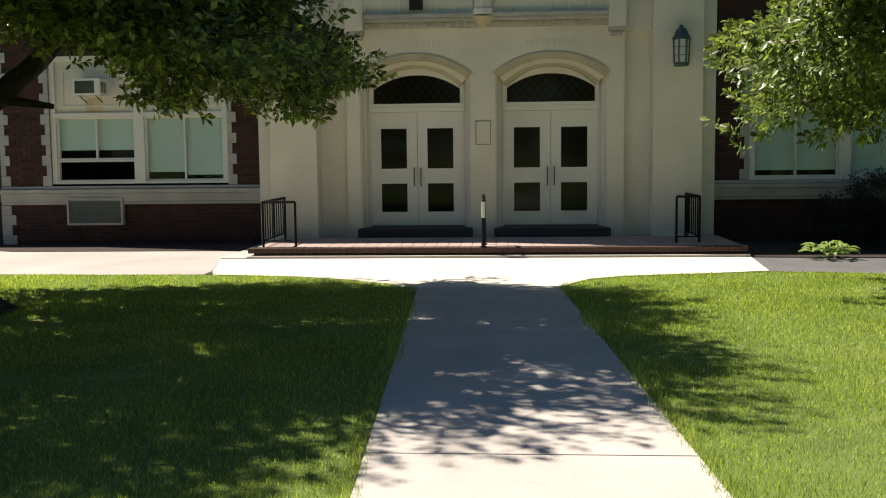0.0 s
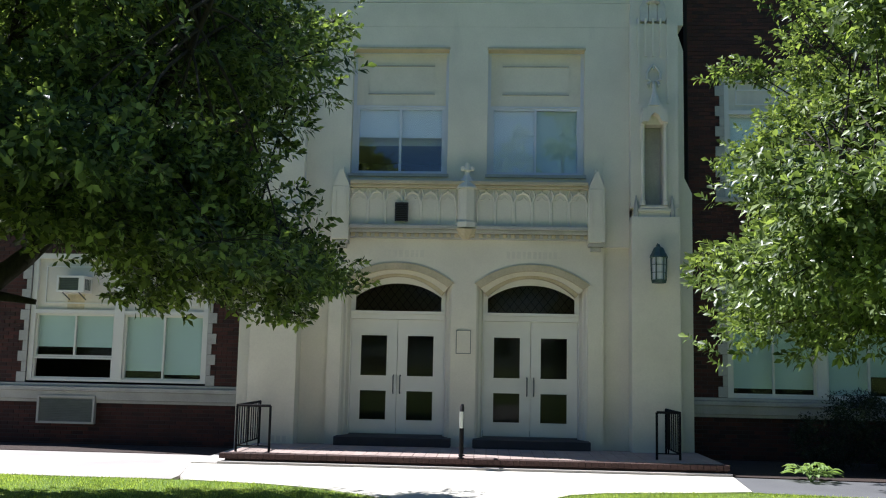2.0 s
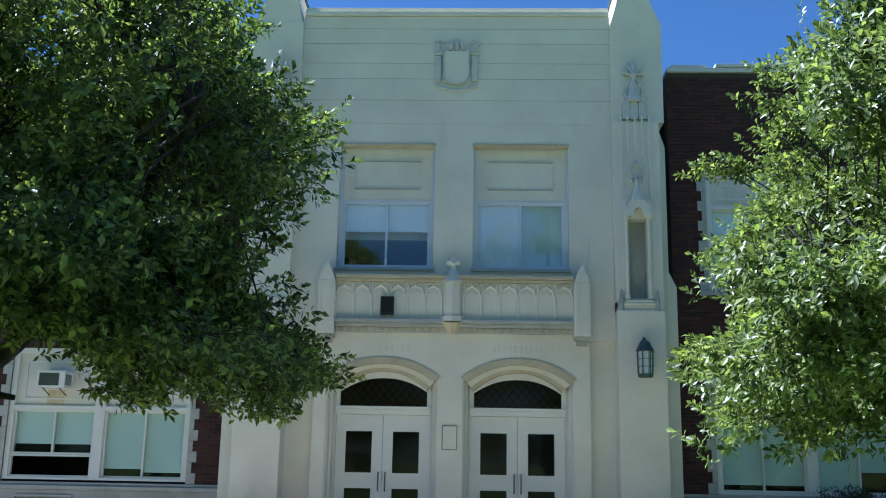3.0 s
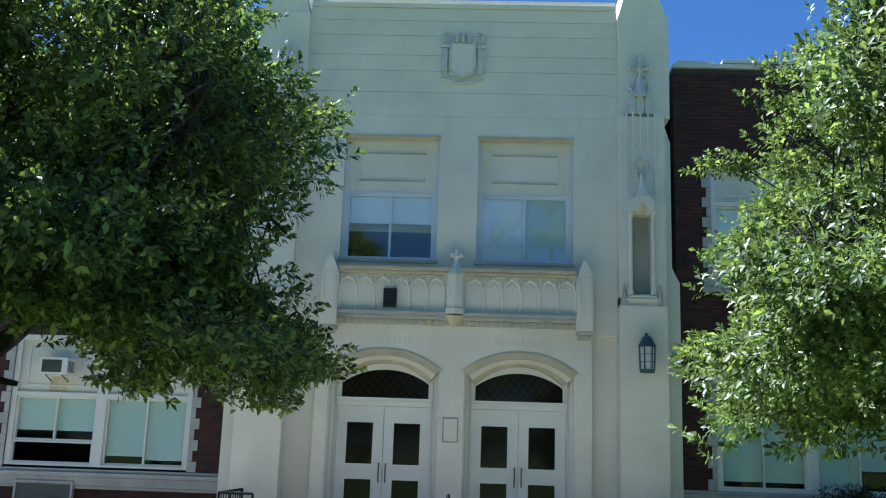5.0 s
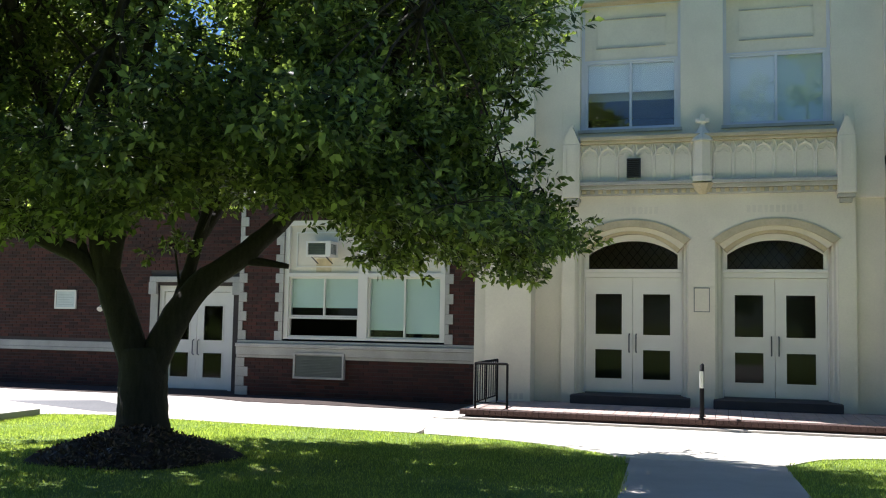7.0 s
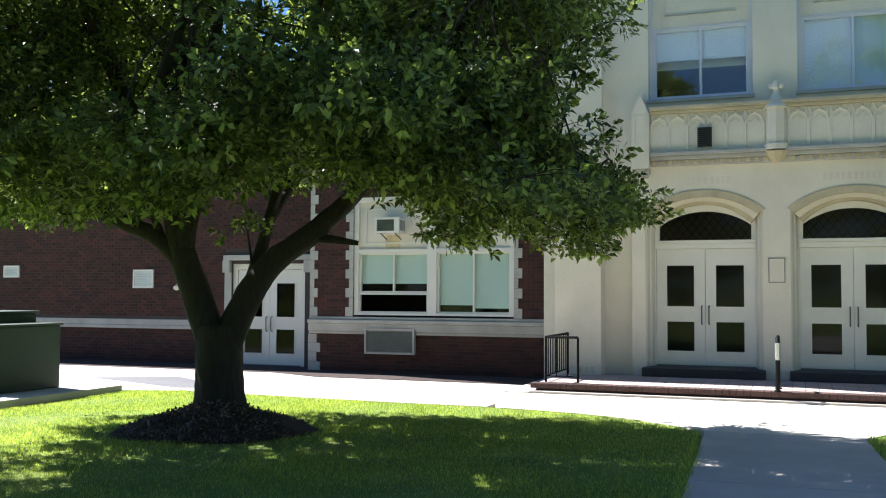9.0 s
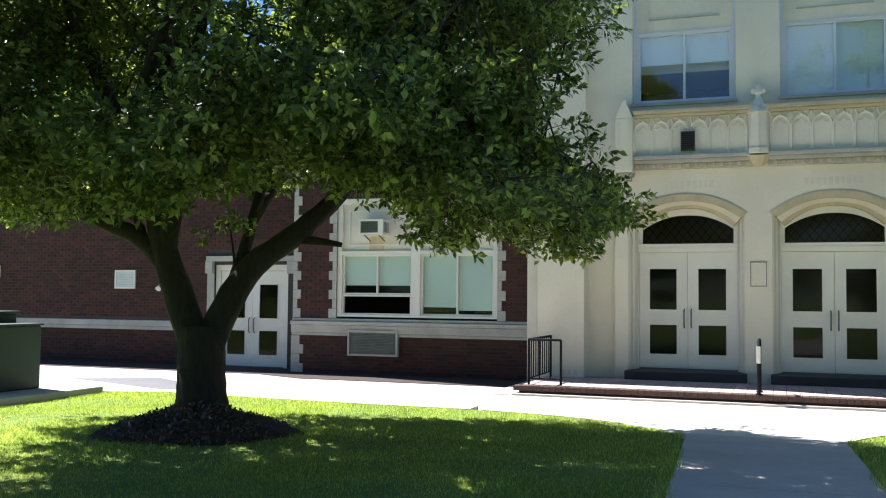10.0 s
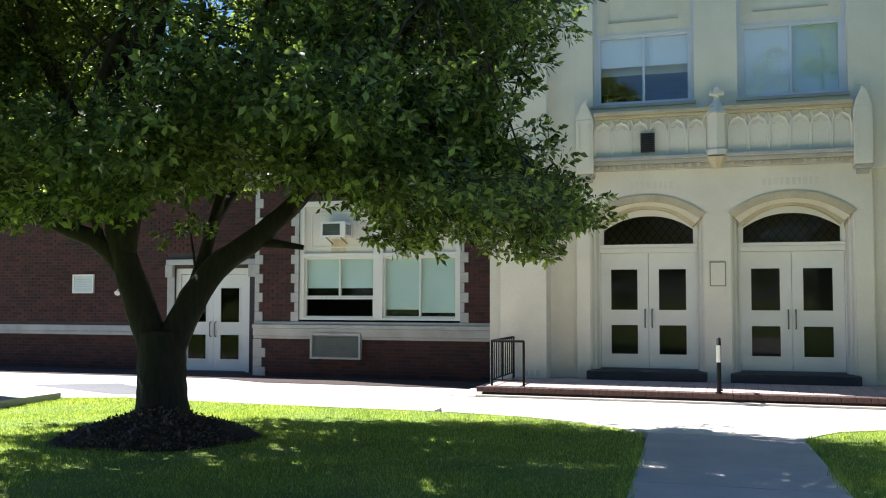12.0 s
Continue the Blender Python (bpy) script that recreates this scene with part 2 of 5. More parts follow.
def flat(bm, outline, z0, z1):
    """A polygon in x and y, pushed from z0 to z1."""
    a = [bm.verts.new((x, y, z1)) for x, y in outline]
    b = [bm.verts.new((x, y, z0)) for x, y in outline]
    bm.faces.new(a)
    bm.faces.new(b[::-1])
    for i in range(len(a)):
        j = (i + 1) % len(a)
        bm.faces.new((a[j], a[i], b[i], b[j]))
    return bm


def tube(bm, points, radii, sides=8, wobble=0.0, rng=None):
    """A tapered limb along a line of points."""
    rings = []
    pts = [Vector(p) for p in points]
    for i, p in enumerate(pts):
        d = (pts[min(i + 1, len(pts) - 1)] - pts[max(i - 1, 0)]).normalized()
        u = d.orthogonal().normalized() if i == 0 else (u - d * u.dot(d)).normalized()
        w = d.cross(u)
        ring = []
        for k in range(sides):
            a = 2 * math.pi * k / sides
            r = radii[i] * (1 + (rng.uniform(-wobble, wobble) if rng else 0))
            ring.append(bm.verts.new(p + (u * math.cos(a) + w * math.sin(a)) * r))
        rings.append(ring)
    for a, b in zip(rings, rings[1:]):
        for k in range(sides):
            bm.faces.new((a[k], a[(k + 1) % sides], b[(k + 1) % sides], b[k]))
    bm.faces.new(rings[0][::-1])
    bm.faces.new(rings[-1])
    return bm


def smooth_line(points, radii, steps=4):
    """Catmull-Rom through the points."""
    out, rad = [], []
    p = [Vector(q) for q in points]
    for i in range(len(p) - 1):
        a, b, c, d = p[max(i - 1, 0)], p[i], p[i + 1], p[min(i + 2, len(p) - 1)]
        for s in range(steps):
            t = s / steps
            out.append(0.5 * ((2 * b) + (c - a) * t + (2 * a - 5 * b + 4 * c - d) * t * t + (3 * b - a - 3 * c + d) * t ** 3))
            rad.append(radii[i] * (1 - t) + radii[i + 1] * t)
    return out + [p[-1]], rad + [radii[-1]]


def wall_cells(x0, x1, z0, z1, y0, y1, holes):
    """A wall with rectangular openings (x0, x1, z0, z1) that go right through it."""
    xs = sorted({x0, x1, *[h[0] for h in holes], *[h[1] for h in holes]})
    zs = sorted({z0, z1, *[h[2] for h in holes], *[h[3] for h in holes]})
    xs = [x for x in xs if x0 <= x <= x1]
    zs = [z for z in zs if z0 <= z <= z1]

    def filled(i, k):
        if not (0 <= i < len(xs) - 1 and 0 <= k < len(zs) - 1):
            return False
        cx, cz = (xs[i] + xs[i + 1]) / 2, (zs[k] + zs[k + 1]) / 2
        return not any(h[0] < cx < h[1] and h[2] < cz < h[3] for h in holes)

    bm = bmesh.new()
    grid = {}

    def vert(i, k, y):
        key = (i, k, y)
        if key not in grid:
            grid[key] = bm.verts.new((xs[i], y, zs[k]))
        return grid[key]

    for i in range(len(xs) - 1):
        for k in range(len(zs) - 1):
            if not filled(i, k):
                continue
            bm.faces.new([vert(i, k, y0), vert(i + 1, k, y0), vert(i + 1, k + 1, y0), vert(i, k + 1, y0)])
            bm.faces.new([vert(i, k + 1, y1), vert(i + 1, k + 1, y1), vert(i + 1, k, y1), vert(i, k, y1)])
            for di, dk, a, b in ((-1, 0, (i, k), (i, k + 1)), (1, 0, (i + 1, k + 1), (i + 1, k)), (0, -1, (i + 1, k), (i, k)), (0, 1, (i, k + 1), (i + 1, k + 1))):
                if not filled(i + di, k + dk):
                    bm.faces.new([vert(*a, y0), vert(*b, y0), vert(*b, y1), vert(*a, y1)])
    return bm

# ---- ground ----
XC = -0.45          # the tower's middle line
YT, YW, YF = 18.0, 18.5, 19.2    # faces of the tower, the brick wings and the far wing

bm = bmesh.new()
flat(bm, [(-900, -900), (900, -900), (900, 900), (-900, 900)], -0.6, -0.06)
solid("ground", bm, LAWN, "green lawn and earth reaching the horizon", "ground", "structure")


def path_left(y):
    return -0.55 - 0.05 * y


def path_right(y):
    return 1.33 - 0.056 * y


LEFT_EDGE = [(-10.55, 13.45), (-9.8, 13.75), (-7.8, 13.6), (-5.8, 13.5), (-4.1, 13.5), (-2.9, 13.25), (-2.2, 12.95), (-1.6, 12.5), (-1.22, 12.05)]
RIGHT_EDGE = [(0.65, 12.0), (0.78, 12.5), (1.1, 12.95), (1.6, 13.25), (2.7, 13.5), (3.7, 13.68), (5.1, 13.4), (8.0, 13.2), (30, 13.0)]
LEFT_LAWN = [(-40, 13.45)] + LEFT_EDGE + [(path_left(y), y) for y in (10, 8, 6, 4, 2, 0, -6)] + [(-40, -6)]
RIGHT_LAWN = RIGHT_EDGE + [(30, -6)] + [(path_right(y), y) for y in (-6, 0, 2, 4, 6, 8, 10)]
for nm, outline in (("lawn", LEFT_LAWN), ("lawn", RIGHT_LAWN)):
    bm = bmesh.new()
    flat(bm, outline, -0.058, 0.0)
    solid(nm, bm, LAWN, "sunlit mown lawn with tree shade beside the concrete path", "lawn", "structure")

# front path: slabs with open joints
path = group_thing("path", (0.1, 5, 0), "pale concrete path of long slabs leading to the entrance", "path", kind="structure")
for y0, y1 in ((-6, -2.1), (-2.1, 1.55), (1.55, 5.2), (5.2, 8.85), (8.85, 12.1)):
    bm = bmesh.new()
    flat(bm, [(path_left(y0) + 0.01, y0 + 0.008), (path_right(y0) - 0.01, y0 + 0.008), (path_right(y1) - 0.01, y1 - 0.008), (path_left(y1) + 0.01, y1 - 0.008)], -0.055, 0.012)
    part("slab", bm, CONCRETE, path)

# bright apron before the steps, sidewalk to the left, asphalt to the right
bm = bmesh.new()
flat(bm, [(-4.35, 13.9), (-4.15, 13.45), (-2.9, 13.2), (-2.2, 12.9), (-1.6, 12.45), (-1.2, 12.11), (0.66, 12.11), (0.85, 12.5), (1.1, 12.9), (1.6, 13.2), (2.7, 13.45), (3.66, 13.75), (3.86, 15.58), (-4.72, 15.58)], -0.055, 0.014)
solid("apron", bm, CONCRETE_W, "bright concrete apron in front of the entrance steps", "pavement", "structure")
bm = bmesh.new()
flat(bm, [(-40, 13.46), (-10.6, 13.46), (-9.8, 13.76), (-7.8, 13.61), (-5.8, 13.51), (-4.36, 13.51), (-4.37, 13.9), (-4.73, 15.6), (-4.73, 18.45), (-9.9, 18.45), (-9.9, 19.15), (-40, 19.15)], -0.055, 0.008)
solid("sidewalk", bm, SIDEWALK, "pinkish grey concrete walk along the brick wall", "pavement", "structure")
bm = bmesh.new()
flat(bm, [(-12.9, 15.2), (-10.2, 14.15), (-9.2, 14.5), (-11.5, 16.0)], -0.05, 0.012)
solid("pavement_patch", bm, ASPHALT, "grey asphalt patch in the concrete walk", "pavement", "structure")
# dark earth laid within the wall's shadow, its colour deepening that shade
bm = bmesh.new()
flat(bm, [(-34, 19.14), (-34, 17.6), (-10.3, 17.6), (-9.0, 17.0), (-4.74, 17.0), (-4.74, 18.44), (-9.89, 18.44), (-9.89, 19.14)], -0.05, 0.018)
solid("wall_bed", bm, MULCH, "dark earth strip at the foot of the brick wall, deepening the wall's shade", "flower bed", "structure")
bm = bmesh.new()
flat(bm, [(3.88, 15.58), (3.68, 13.72), (5.1, 13.41), (8.0, 13.21), (30, 13.01), (30, 15.3), (6.2, 15.35)], -0.055, 0.006)
solid("asphalt_drive", bm, ASPHALT, "grey asphalt drive beside the lawn", "pavement", "structure")
bm = bmesh.new()
flat(bm, [(3.9, 15.6), (6.2, 15.37), (30, 15.32), (30, 18.45), (3.9, 18.45)], -0.055, 0.02)
solid("planting_bed", bm, MULCH, "dark earth planting bed under the wing window", "flower bed", "structure")

solid("side_slab", boxes((-4.72, -4.31, 15.585, 18.44, -0.05, 0.03)), CONCRETE, "pale concrete strip beside the entrance platform", "pavement", "structure")

# entrance platform and step
plat = group_thing("entrance_platform", (XC, 16.8, 0), "low red brick entrance platform with rounded brick nosing", "steps", kind="structure")
part("core", boxes((-4.22, 3.82, 15.76, 18.6, -0.05, 0.165)), PAVER_SHADED, plat)
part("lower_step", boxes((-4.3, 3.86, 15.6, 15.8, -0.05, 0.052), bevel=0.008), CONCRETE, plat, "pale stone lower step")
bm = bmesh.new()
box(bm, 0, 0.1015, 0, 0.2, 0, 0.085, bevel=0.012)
nose = mesh_of("nosing_brick", bm, PAVER_SHADED)
x = -4.3
rng = random.Random(4)
while x < 3.76:
    ob = new("nosing_brick", nose)
    ob.parent = plat
    ob.location = Vector((x, 15.68 + rng.uniform(-0.003, 0.003), 0.092 + rng.uniform(-0.002, 0.002))) - Vector((XC, 16.8, 0))
    x += 0.103
rows = []
for j in range(10):
    y0 = 15.9 + j * 0.2
    for i in range(40):
        rows.append((-4.2 + i * 0.2 + 0.004, -4.2 + i * 0.2 + 0.196, y0 + 0.004, y0 + 0.196, 0.166, 0.178))
pv = part("paving_bricks", boxes(*rows), PAVER_SUNLIT, plat)
tagged(pv, "square brick pavers, coloured pale pink as if sunlit", kind="stuff")

# ---- tower wall ----
DX = (-1.71, 0.81)                     # middles of the door openings
UX = ((-2.67, -0.82), (-0.07, 1.77))   # upper window openings
ARCH_HALF, ARCH_SPRING, ARCH_TOP = 1.03, 3.18, 3.5


def arch_z(u, spring, top, half):
    """Height of a flattened arch at u from its middle."""
    k = min(1.0, abs(u) / half)
    return spring + (top - spring) * (1 - k ** 2.2)


def arch_line(cx, half, spring, top, n=20):
    return [(cx - half + 2 * half * i / n, arch_z(-half + 2 * half * i / n, spring, top, half)) for i in range(n + 1)]


holes = [(c - ARCH_HALF, c + ARCH_HALF, 0.0, 3.52) for c in DX] + [(a, b, 5.2, 7.74) for a, b in UX]
tower = group_thing("wall_tower", (XC, 18.3, 0), "cream painted stone entrance tower, stained with age", "wall", kind="structure")
bay = wall_cells(-2.99, 2.13, 0.0, 8.14, YT, YT + 0.4, holes)
for c in DX:
    bm2 = arch_line(c, ARCH_HALF, ARCH_SPRING, ARCH_TOP)
    for (xa, za), (xb, zb) in zip(bm2, bm2[1:]):
        prism(bay, [(xa, za), (xb, zb), (xb, 3.52), (xa, 3.52)], YT, YT + 0.4)
part("bay_wall", bay, CREAM, tower)
# set-back strips, buttresses, stepped outer edges
for s in (-1, 1):
    def mx(u):
        return XC + s * u
    def bx(u0, u1, y0, y1, z0, z1):
        a, b = sorted((mx(u0), mx(u1)))
        return (a, b, y0, y1, z0, z1)
    part("recess_wall", boxes(bx(2.541 if s < 0 else 2.581, 3.06, YT + 0.13, YT + 0.45, 0, 3.9)), CREAM, tower)
    part("upper_strip", boxes(bx(2.541 if s < 0 else 2.581, 3.058, YT, YT + 0.45, 3.9, 8.14)), CREAM, tower)
    part("buttress", boxes(bx(3.06, 3.94, YT - 0.28, YT + 0.45, 0, 4.45), bevel=0.012), CREAM, tower)
    part("buttress_offset", prism(bmesh.new(), [(mx(3.1), 4.45), (mx(3.92), 4.45), (mx(3.9), 4.62), (mx(3.12), 4.62)], YT - 0.24, YT + 0.45), CREAM, tower)
    outer = [(mx(3.94), 0), (mx(4.24), 0), (mx(4.24), 4.95), (mx(4.10), 5.25), (mx(4.10), 7.72), (mx(3.98), 8.1), (mx(3.94), 8.14)]
    part("outer_edge", prism(bmesh.new(), outer, YT + 0.1, YT + 2.4), CREAM, tower)
    if s < 0:
        part("buttress_shaft", boxes(bx(3.059, 3.94, YT - 0.2, YT + 0.45, 4.62, 8.14)), CREAM, tower)
# upper courses with fine joints, over a backing
part("backing", boxes((XC - 3.9, XC + 3.9, YT + 0.1, YT + 2.4, 8.14, 10.3), (XC - 4.1, XC + 4.1, YT + 0.5, YT + 2.4, 5.9, 8.14)), CREAM, tower)
courses = [8.14, 8.63, 9.08, 9.41, 9.83, 10.15, 10.42]
rng = random.Random(2)
for z0, z1 in zip(courses, courses[1:]):
    cuts = [XC - 3.062, XC + 3.062]
    for a, b in zip(cuts, cuts[1:]):
        part("stone_block", boxes((a + 0.002, b - 0.002, YT, YT + 0.12, z0 + 0.003, z1 - 0.003), bevel=0.005), CREAM, tower)
part("parapet_coping", boxes((XC - 3.05, XC + 3.05, YT - 0.04, YT + 0.5, 10.425, 10.52), (XC - 3.05, XC + 3.05, YT + 0.06, YT + 0.5, 10.522, 10.64), bevel=0.01), CREAM, tower)
for s in (-1, 1):
    a, b = sorted((XC + s * 3.06, XC + s * 4.06))
    part("corner_pier", boxes((a, b, YT - 0.12, YT + 1.2, 8.145, 10.25), bevel=0.01), CREAM, tower)
    o = [(XC + s * 3.08, 10.25), (XC + s * 4.05, 10.25), (XC + s * 3.86, 10.7), (XC + s * 3.86, 11.05), (XC + s * 3.2, 11.05), (XC + s * 3.2, 10.7)]
    part("corner_pinnacle", prism(bmesh.new(), o, YT - 0.1, YT + 2.4), CREAM, tower)
    a, b = sorted((XC + s * 3.17, XC + s * 3.89))
    part("pier_cap", boxes((a, b, YT - 0.13, YT + 2.4, 11.052, 11.12), bevel=0.012), LAMP_METAL, tower, "dark metal pier cap")
part("tower_roof", boxes((XC - 4.0, XC + 4.0, YT + 2.41, YT + 2.7, 0, 10.3)), CREAM, tower)

# splayed arch mouldings round each door
for c in DX:
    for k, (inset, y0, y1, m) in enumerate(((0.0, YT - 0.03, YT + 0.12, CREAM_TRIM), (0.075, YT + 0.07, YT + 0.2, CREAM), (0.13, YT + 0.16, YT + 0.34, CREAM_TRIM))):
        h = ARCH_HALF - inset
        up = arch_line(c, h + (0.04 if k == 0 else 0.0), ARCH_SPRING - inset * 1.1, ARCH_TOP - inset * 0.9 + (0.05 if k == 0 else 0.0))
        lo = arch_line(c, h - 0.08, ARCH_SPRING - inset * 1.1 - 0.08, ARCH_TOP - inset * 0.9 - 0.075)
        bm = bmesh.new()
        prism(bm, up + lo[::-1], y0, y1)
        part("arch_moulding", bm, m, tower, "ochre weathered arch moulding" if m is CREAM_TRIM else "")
    for s in (-1, 1):
        bm = bmesh.new()
        flat(bm, [(c + s * 1.028, YT + 0.015), (c + s * 1.0, YT + 0.04), (c + s * 0.97, YT + 0.16), (c + s * 0.94, YT + 0.19), (c + s * 0.905, YT + 0.358), (c + s * 1.028, YT + 0.358)], 0.2, ARCH_SPRING - 0.03)
        part("jamb_moulding", bm, CREAM, tower)

# ---- doors ----


def door_leaf(door, x0, x1, y, z0, z1, panes, hinge_left):
    leaf = part("door_leaf", wall_cells(x0, x1, z0, z1, y, y + 0.05, panes), WHITE, door, "white painted door leaf with two panes")
    for p in panes:
        part("pane", boxes((p[0], p[1], y + 0.02, y + 0.028, p[2], p[3])), DOOR_GLASS, leaf).visible_shadow = False
        part("bead", wall_cells(p[0] - 0.02, p[1] + 0.02, p[2] - 0.02, p[3] + 0.02, y - 0.012, y - 0.001, [(p[0] + 0.008, p[1] - 0.008, p[2] + 0.008, p[3] - 0.008)]), WHITE, leaf)
    hx = x1 - 0.06 if hinge_left else x0 + 0.06
    bm = bmesh.new()
    tube(bm, [(hx, y, z0 + 0.75), (hx, y - 0.06, z0 + 0.78), (hx, y - 0.06, z0 + 1.06), (hx, y, z0 + 1.09)], [0.013] * 4, 8)
    part("pull_handle", bm, STEEL, leaf, "grey steel pull handle")
    return leaf


def pair_of_doors(name, c, y, z0, z1, half, label):
    door = group_thing(name, (c, y, z0), label, "door", kind="structure")
    w = half
    for s in (-1, 1):
        lx0, lx1 = (c - w, c - 0.004) if s < 0 else (c + 0.004, c + w)
        gx0, gx1 = lx0 + 0.18 * w / 0.88, lx1 - 0.19 * w / 0.88
        k = (z1 - z0) / 2.16
        panes = [(gx0, gx1, z0 + 0.25 * k, z0 + 0.81 * k), (gx0, gx1, z0 + 1.08 * k, z0 + 1.86 * k)]
        door_leaf(door, lx0, lx1, y, z0, z1, panes, s < 0)
    part("threshold", boxes((c - w, c + w, y - 0.06, y + 0.1, z0 - 0.03, z0 - 0.004)), STEEL, door)
    return door


for n, c in enumerate(DX, 1):
    d = pair_of_doors(f"door_{n}", c, YT + 0.4, 0.36, 2.5, 0.88, "closed pair of white glazed entrance doors under an arched transom")
    y = YT + 0.36
    part("jamb", boxes((c - 1.028, c - 0.885, y, y + 0.12, 0.2, 3.0), bevel=0.006), WHITE, d)
    part("jamb", boxes((c + 0.885, c + 1.028, y, y + 0.12, 0.2, 3.0), bevel=0.006), WHITE, d)
    part("transom_bar", boxes((c - 0.884, c + 0.884, y - 0.02, y + 0.12, 2.505, 2.6), (c - 0.9, c + 0.9, y - 0.05, y + 0.1, 2.602, 2.66), bevel=0.006), WHITE, d)
    bm = bmesh.new()
    up = arch_line(c, 1.02, 3.0, 3.42)
    lo = arch_line(c, 0.82, 2.93, 3.19)
    prism(bm, up + lo[::-1], y, y + 0.1)
    prism(bm, [(c - 0.884, 2.66), (c - 0.82, 2.66), (c - 0.82, 2.93), (c - 0.884, 2.95)], y, y + 0.1)
    prism(bm, [(c + 0.82, 2.66), (c + 0.884, 2.66), (c + 0.884, 2.95), (c + 0.82, 2.93)], y, y + 0.1)
    part("arched_frame", bm, WHITE, d)
    bm = bmesh.new()
    prism(bm, [(c - 0.82, 2.655)] + lo + [(c + 0.82, 2.655)], y + 0.05, y + 0.06)
    part("arched_pane", bm, DOOR_GLASS, d, "dark arched transom glass").visible_shadow = False
    bm = bmesh.new()
    for k in range(-7, 8):
        for s in (-1, 1):
            x0 = c + k * 0.16
            zs = [2.68 + 0.025 * i for i in range(24)]
            pts = [(x0 + s * (z - 2.68) * 0.8, z) for z in zs]
            pts = [p for p in pts if abs(p[0] - c) < 0.80 and p[1] < arch_z(p[0] - c, 2.93, 3.19, 0.82) - 0.01]
            if len(pts) > 1:
                tube(bm, [(pts[0][0], y + 0.07, pts[0][1]), (pts[-1][0], y + 0.07, pts[-1][1])], [0.006, 0.006], 4)
    part("lattice", bm, DARK_STEP, d, "dark lead lattice behind the transom glass")
    bm = boxes((c - 1.06, c + 1.06, YT - 0.32, YT + 0.5, 0.18, 0.335), bevel=0.012)
    solid("door_step", bm, DARK_STEP, "dark stone door step on the platform", "step", "structure")

# vestibule behind the doors: floor, back wall, sides, ceiling, coloured near black for dimness
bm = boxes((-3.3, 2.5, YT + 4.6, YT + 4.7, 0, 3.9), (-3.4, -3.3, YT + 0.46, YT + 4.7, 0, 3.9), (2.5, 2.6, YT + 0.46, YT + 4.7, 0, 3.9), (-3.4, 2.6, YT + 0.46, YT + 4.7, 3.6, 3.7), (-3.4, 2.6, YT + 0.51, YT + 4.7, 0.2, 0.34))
solid("vestibule_wall", bm, surface("dimmed_vestibule_plaster", (0.02, 0.013, 0.008), 0.7, 0, 20, 1, 0.2, 0.1), "brown vestibule behind the entrance doors, its dimness put into the wall colour", "wall", "structure")
bm = boxes((-2.6, -2.5, YT + 2.6, YT + 2.7, 0.35, 2.6), (-1.8, -1.7, YT + 2.6, YT + 2.7, 0.35, 2.6), (-0.9, -0.8, YT + 2.6, YT + 2.7, 0.35, 2.6), (0, 0.1, YT + 2.6, YT + 2.7, 0.35, 2.6), (0.8, 0.9, YT + 2.6, YT + 2.7, 0.35, 2.6), (1.6, 1.7, YT + 2.6, YT + 2.7, 0.35, 2.6))
solid("inner_door_frame", bm, surface("varnished_wood", (0.22, 0.13, 0.06), 0.4, 0, 30, 3, 0.25, 0.1), "varnished wooden inner door frame", "door frame", "structure")

# ---- balcony over the doors ----
bal = group_thing("balcony", (XC, 17.9, 4.0), "carved cream stone balcony parapet with blind tracery", "balcony")
part("parapet", boxes((-2.62, 1.82, YT - 0.16, YT - 0.002, 4.24, 4.94)), CREAM, bal)
part("top_rail", boxes((-2.62, 1.82, YT - 0.24, YT - 0.002, 4.945, 5.0), (-2.62, 1.82, YT - 0.28, YT - 0.002, 5.002, 5.075), bevel=0.012), CREAM_TRIM, bal, "ochre stained stone top rail")
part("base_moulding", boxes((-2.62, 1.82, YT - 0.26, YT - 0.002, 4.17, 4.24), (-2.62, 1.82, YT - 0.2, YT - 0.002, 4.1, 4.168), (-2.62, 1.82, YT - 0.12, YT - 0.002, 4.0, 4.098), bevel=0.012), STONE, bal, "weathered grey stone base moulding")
dent = boxes((0, 0.085, 0, 0.075, 0, 0.075), bevel=0.02)
dent = mesh_of("leaf_ornament", dent, CREAM_TRIM)
x = -2.6
while x < 1.78:
    ob = new("leaf_ornament", dent)
    ob.parent = bal
    ob.location = Vector((x, YT - 0.15, 4.025)) - ORIGIN[bal]
    x += 0.15
for p0, p1 in ((-2.62, -0.62), (-0.24, 1.82)):
    n = 6
    w = (p1 - p0) / n
    for i in range(n):
        c = p0 + (i + 0.5) * w
        bm = bmesh.new()
        half = w * 0.5 - 0.012
        for s in (-1, 1):
            line = [(c + s * half, YT - 0.165, 4.26), (c + s * half, YT - 0.165, 4.7)]
            for k in range(1, 8):
                a = k / 7
                line.append((c + s * half * (1 - a ** 1.5), YT - 0.165, 4.7 + 0.17 * math.sin(a * math.pi / 2)))
            tube(bm, line, [0.024] * len(line), 6)
            tube(bm, [(c + s * half * 0.95, YT - 0.175, 4.70), (c + s * half * 0.75, YT - 0.185, 4.82), (c + s * half * 1.0, YT - 0.165, 4.93)], [0.02] * 3, 5)
            tube(bm, [(c + s * half * 0.8, YT - 0.163, 4.74), (c + s * half * 0.4, YT - 0.163, 4.73), (c, YT - 0.163, 4.80)], [0.011] * 3, 5)
        tube(bm, [(c, YT - 0.165, 4.85), (c, YT - 0.18, 4.89), (c, YT - 0.165, 4.94)], [0.013, 0.028, 0.01], 6)
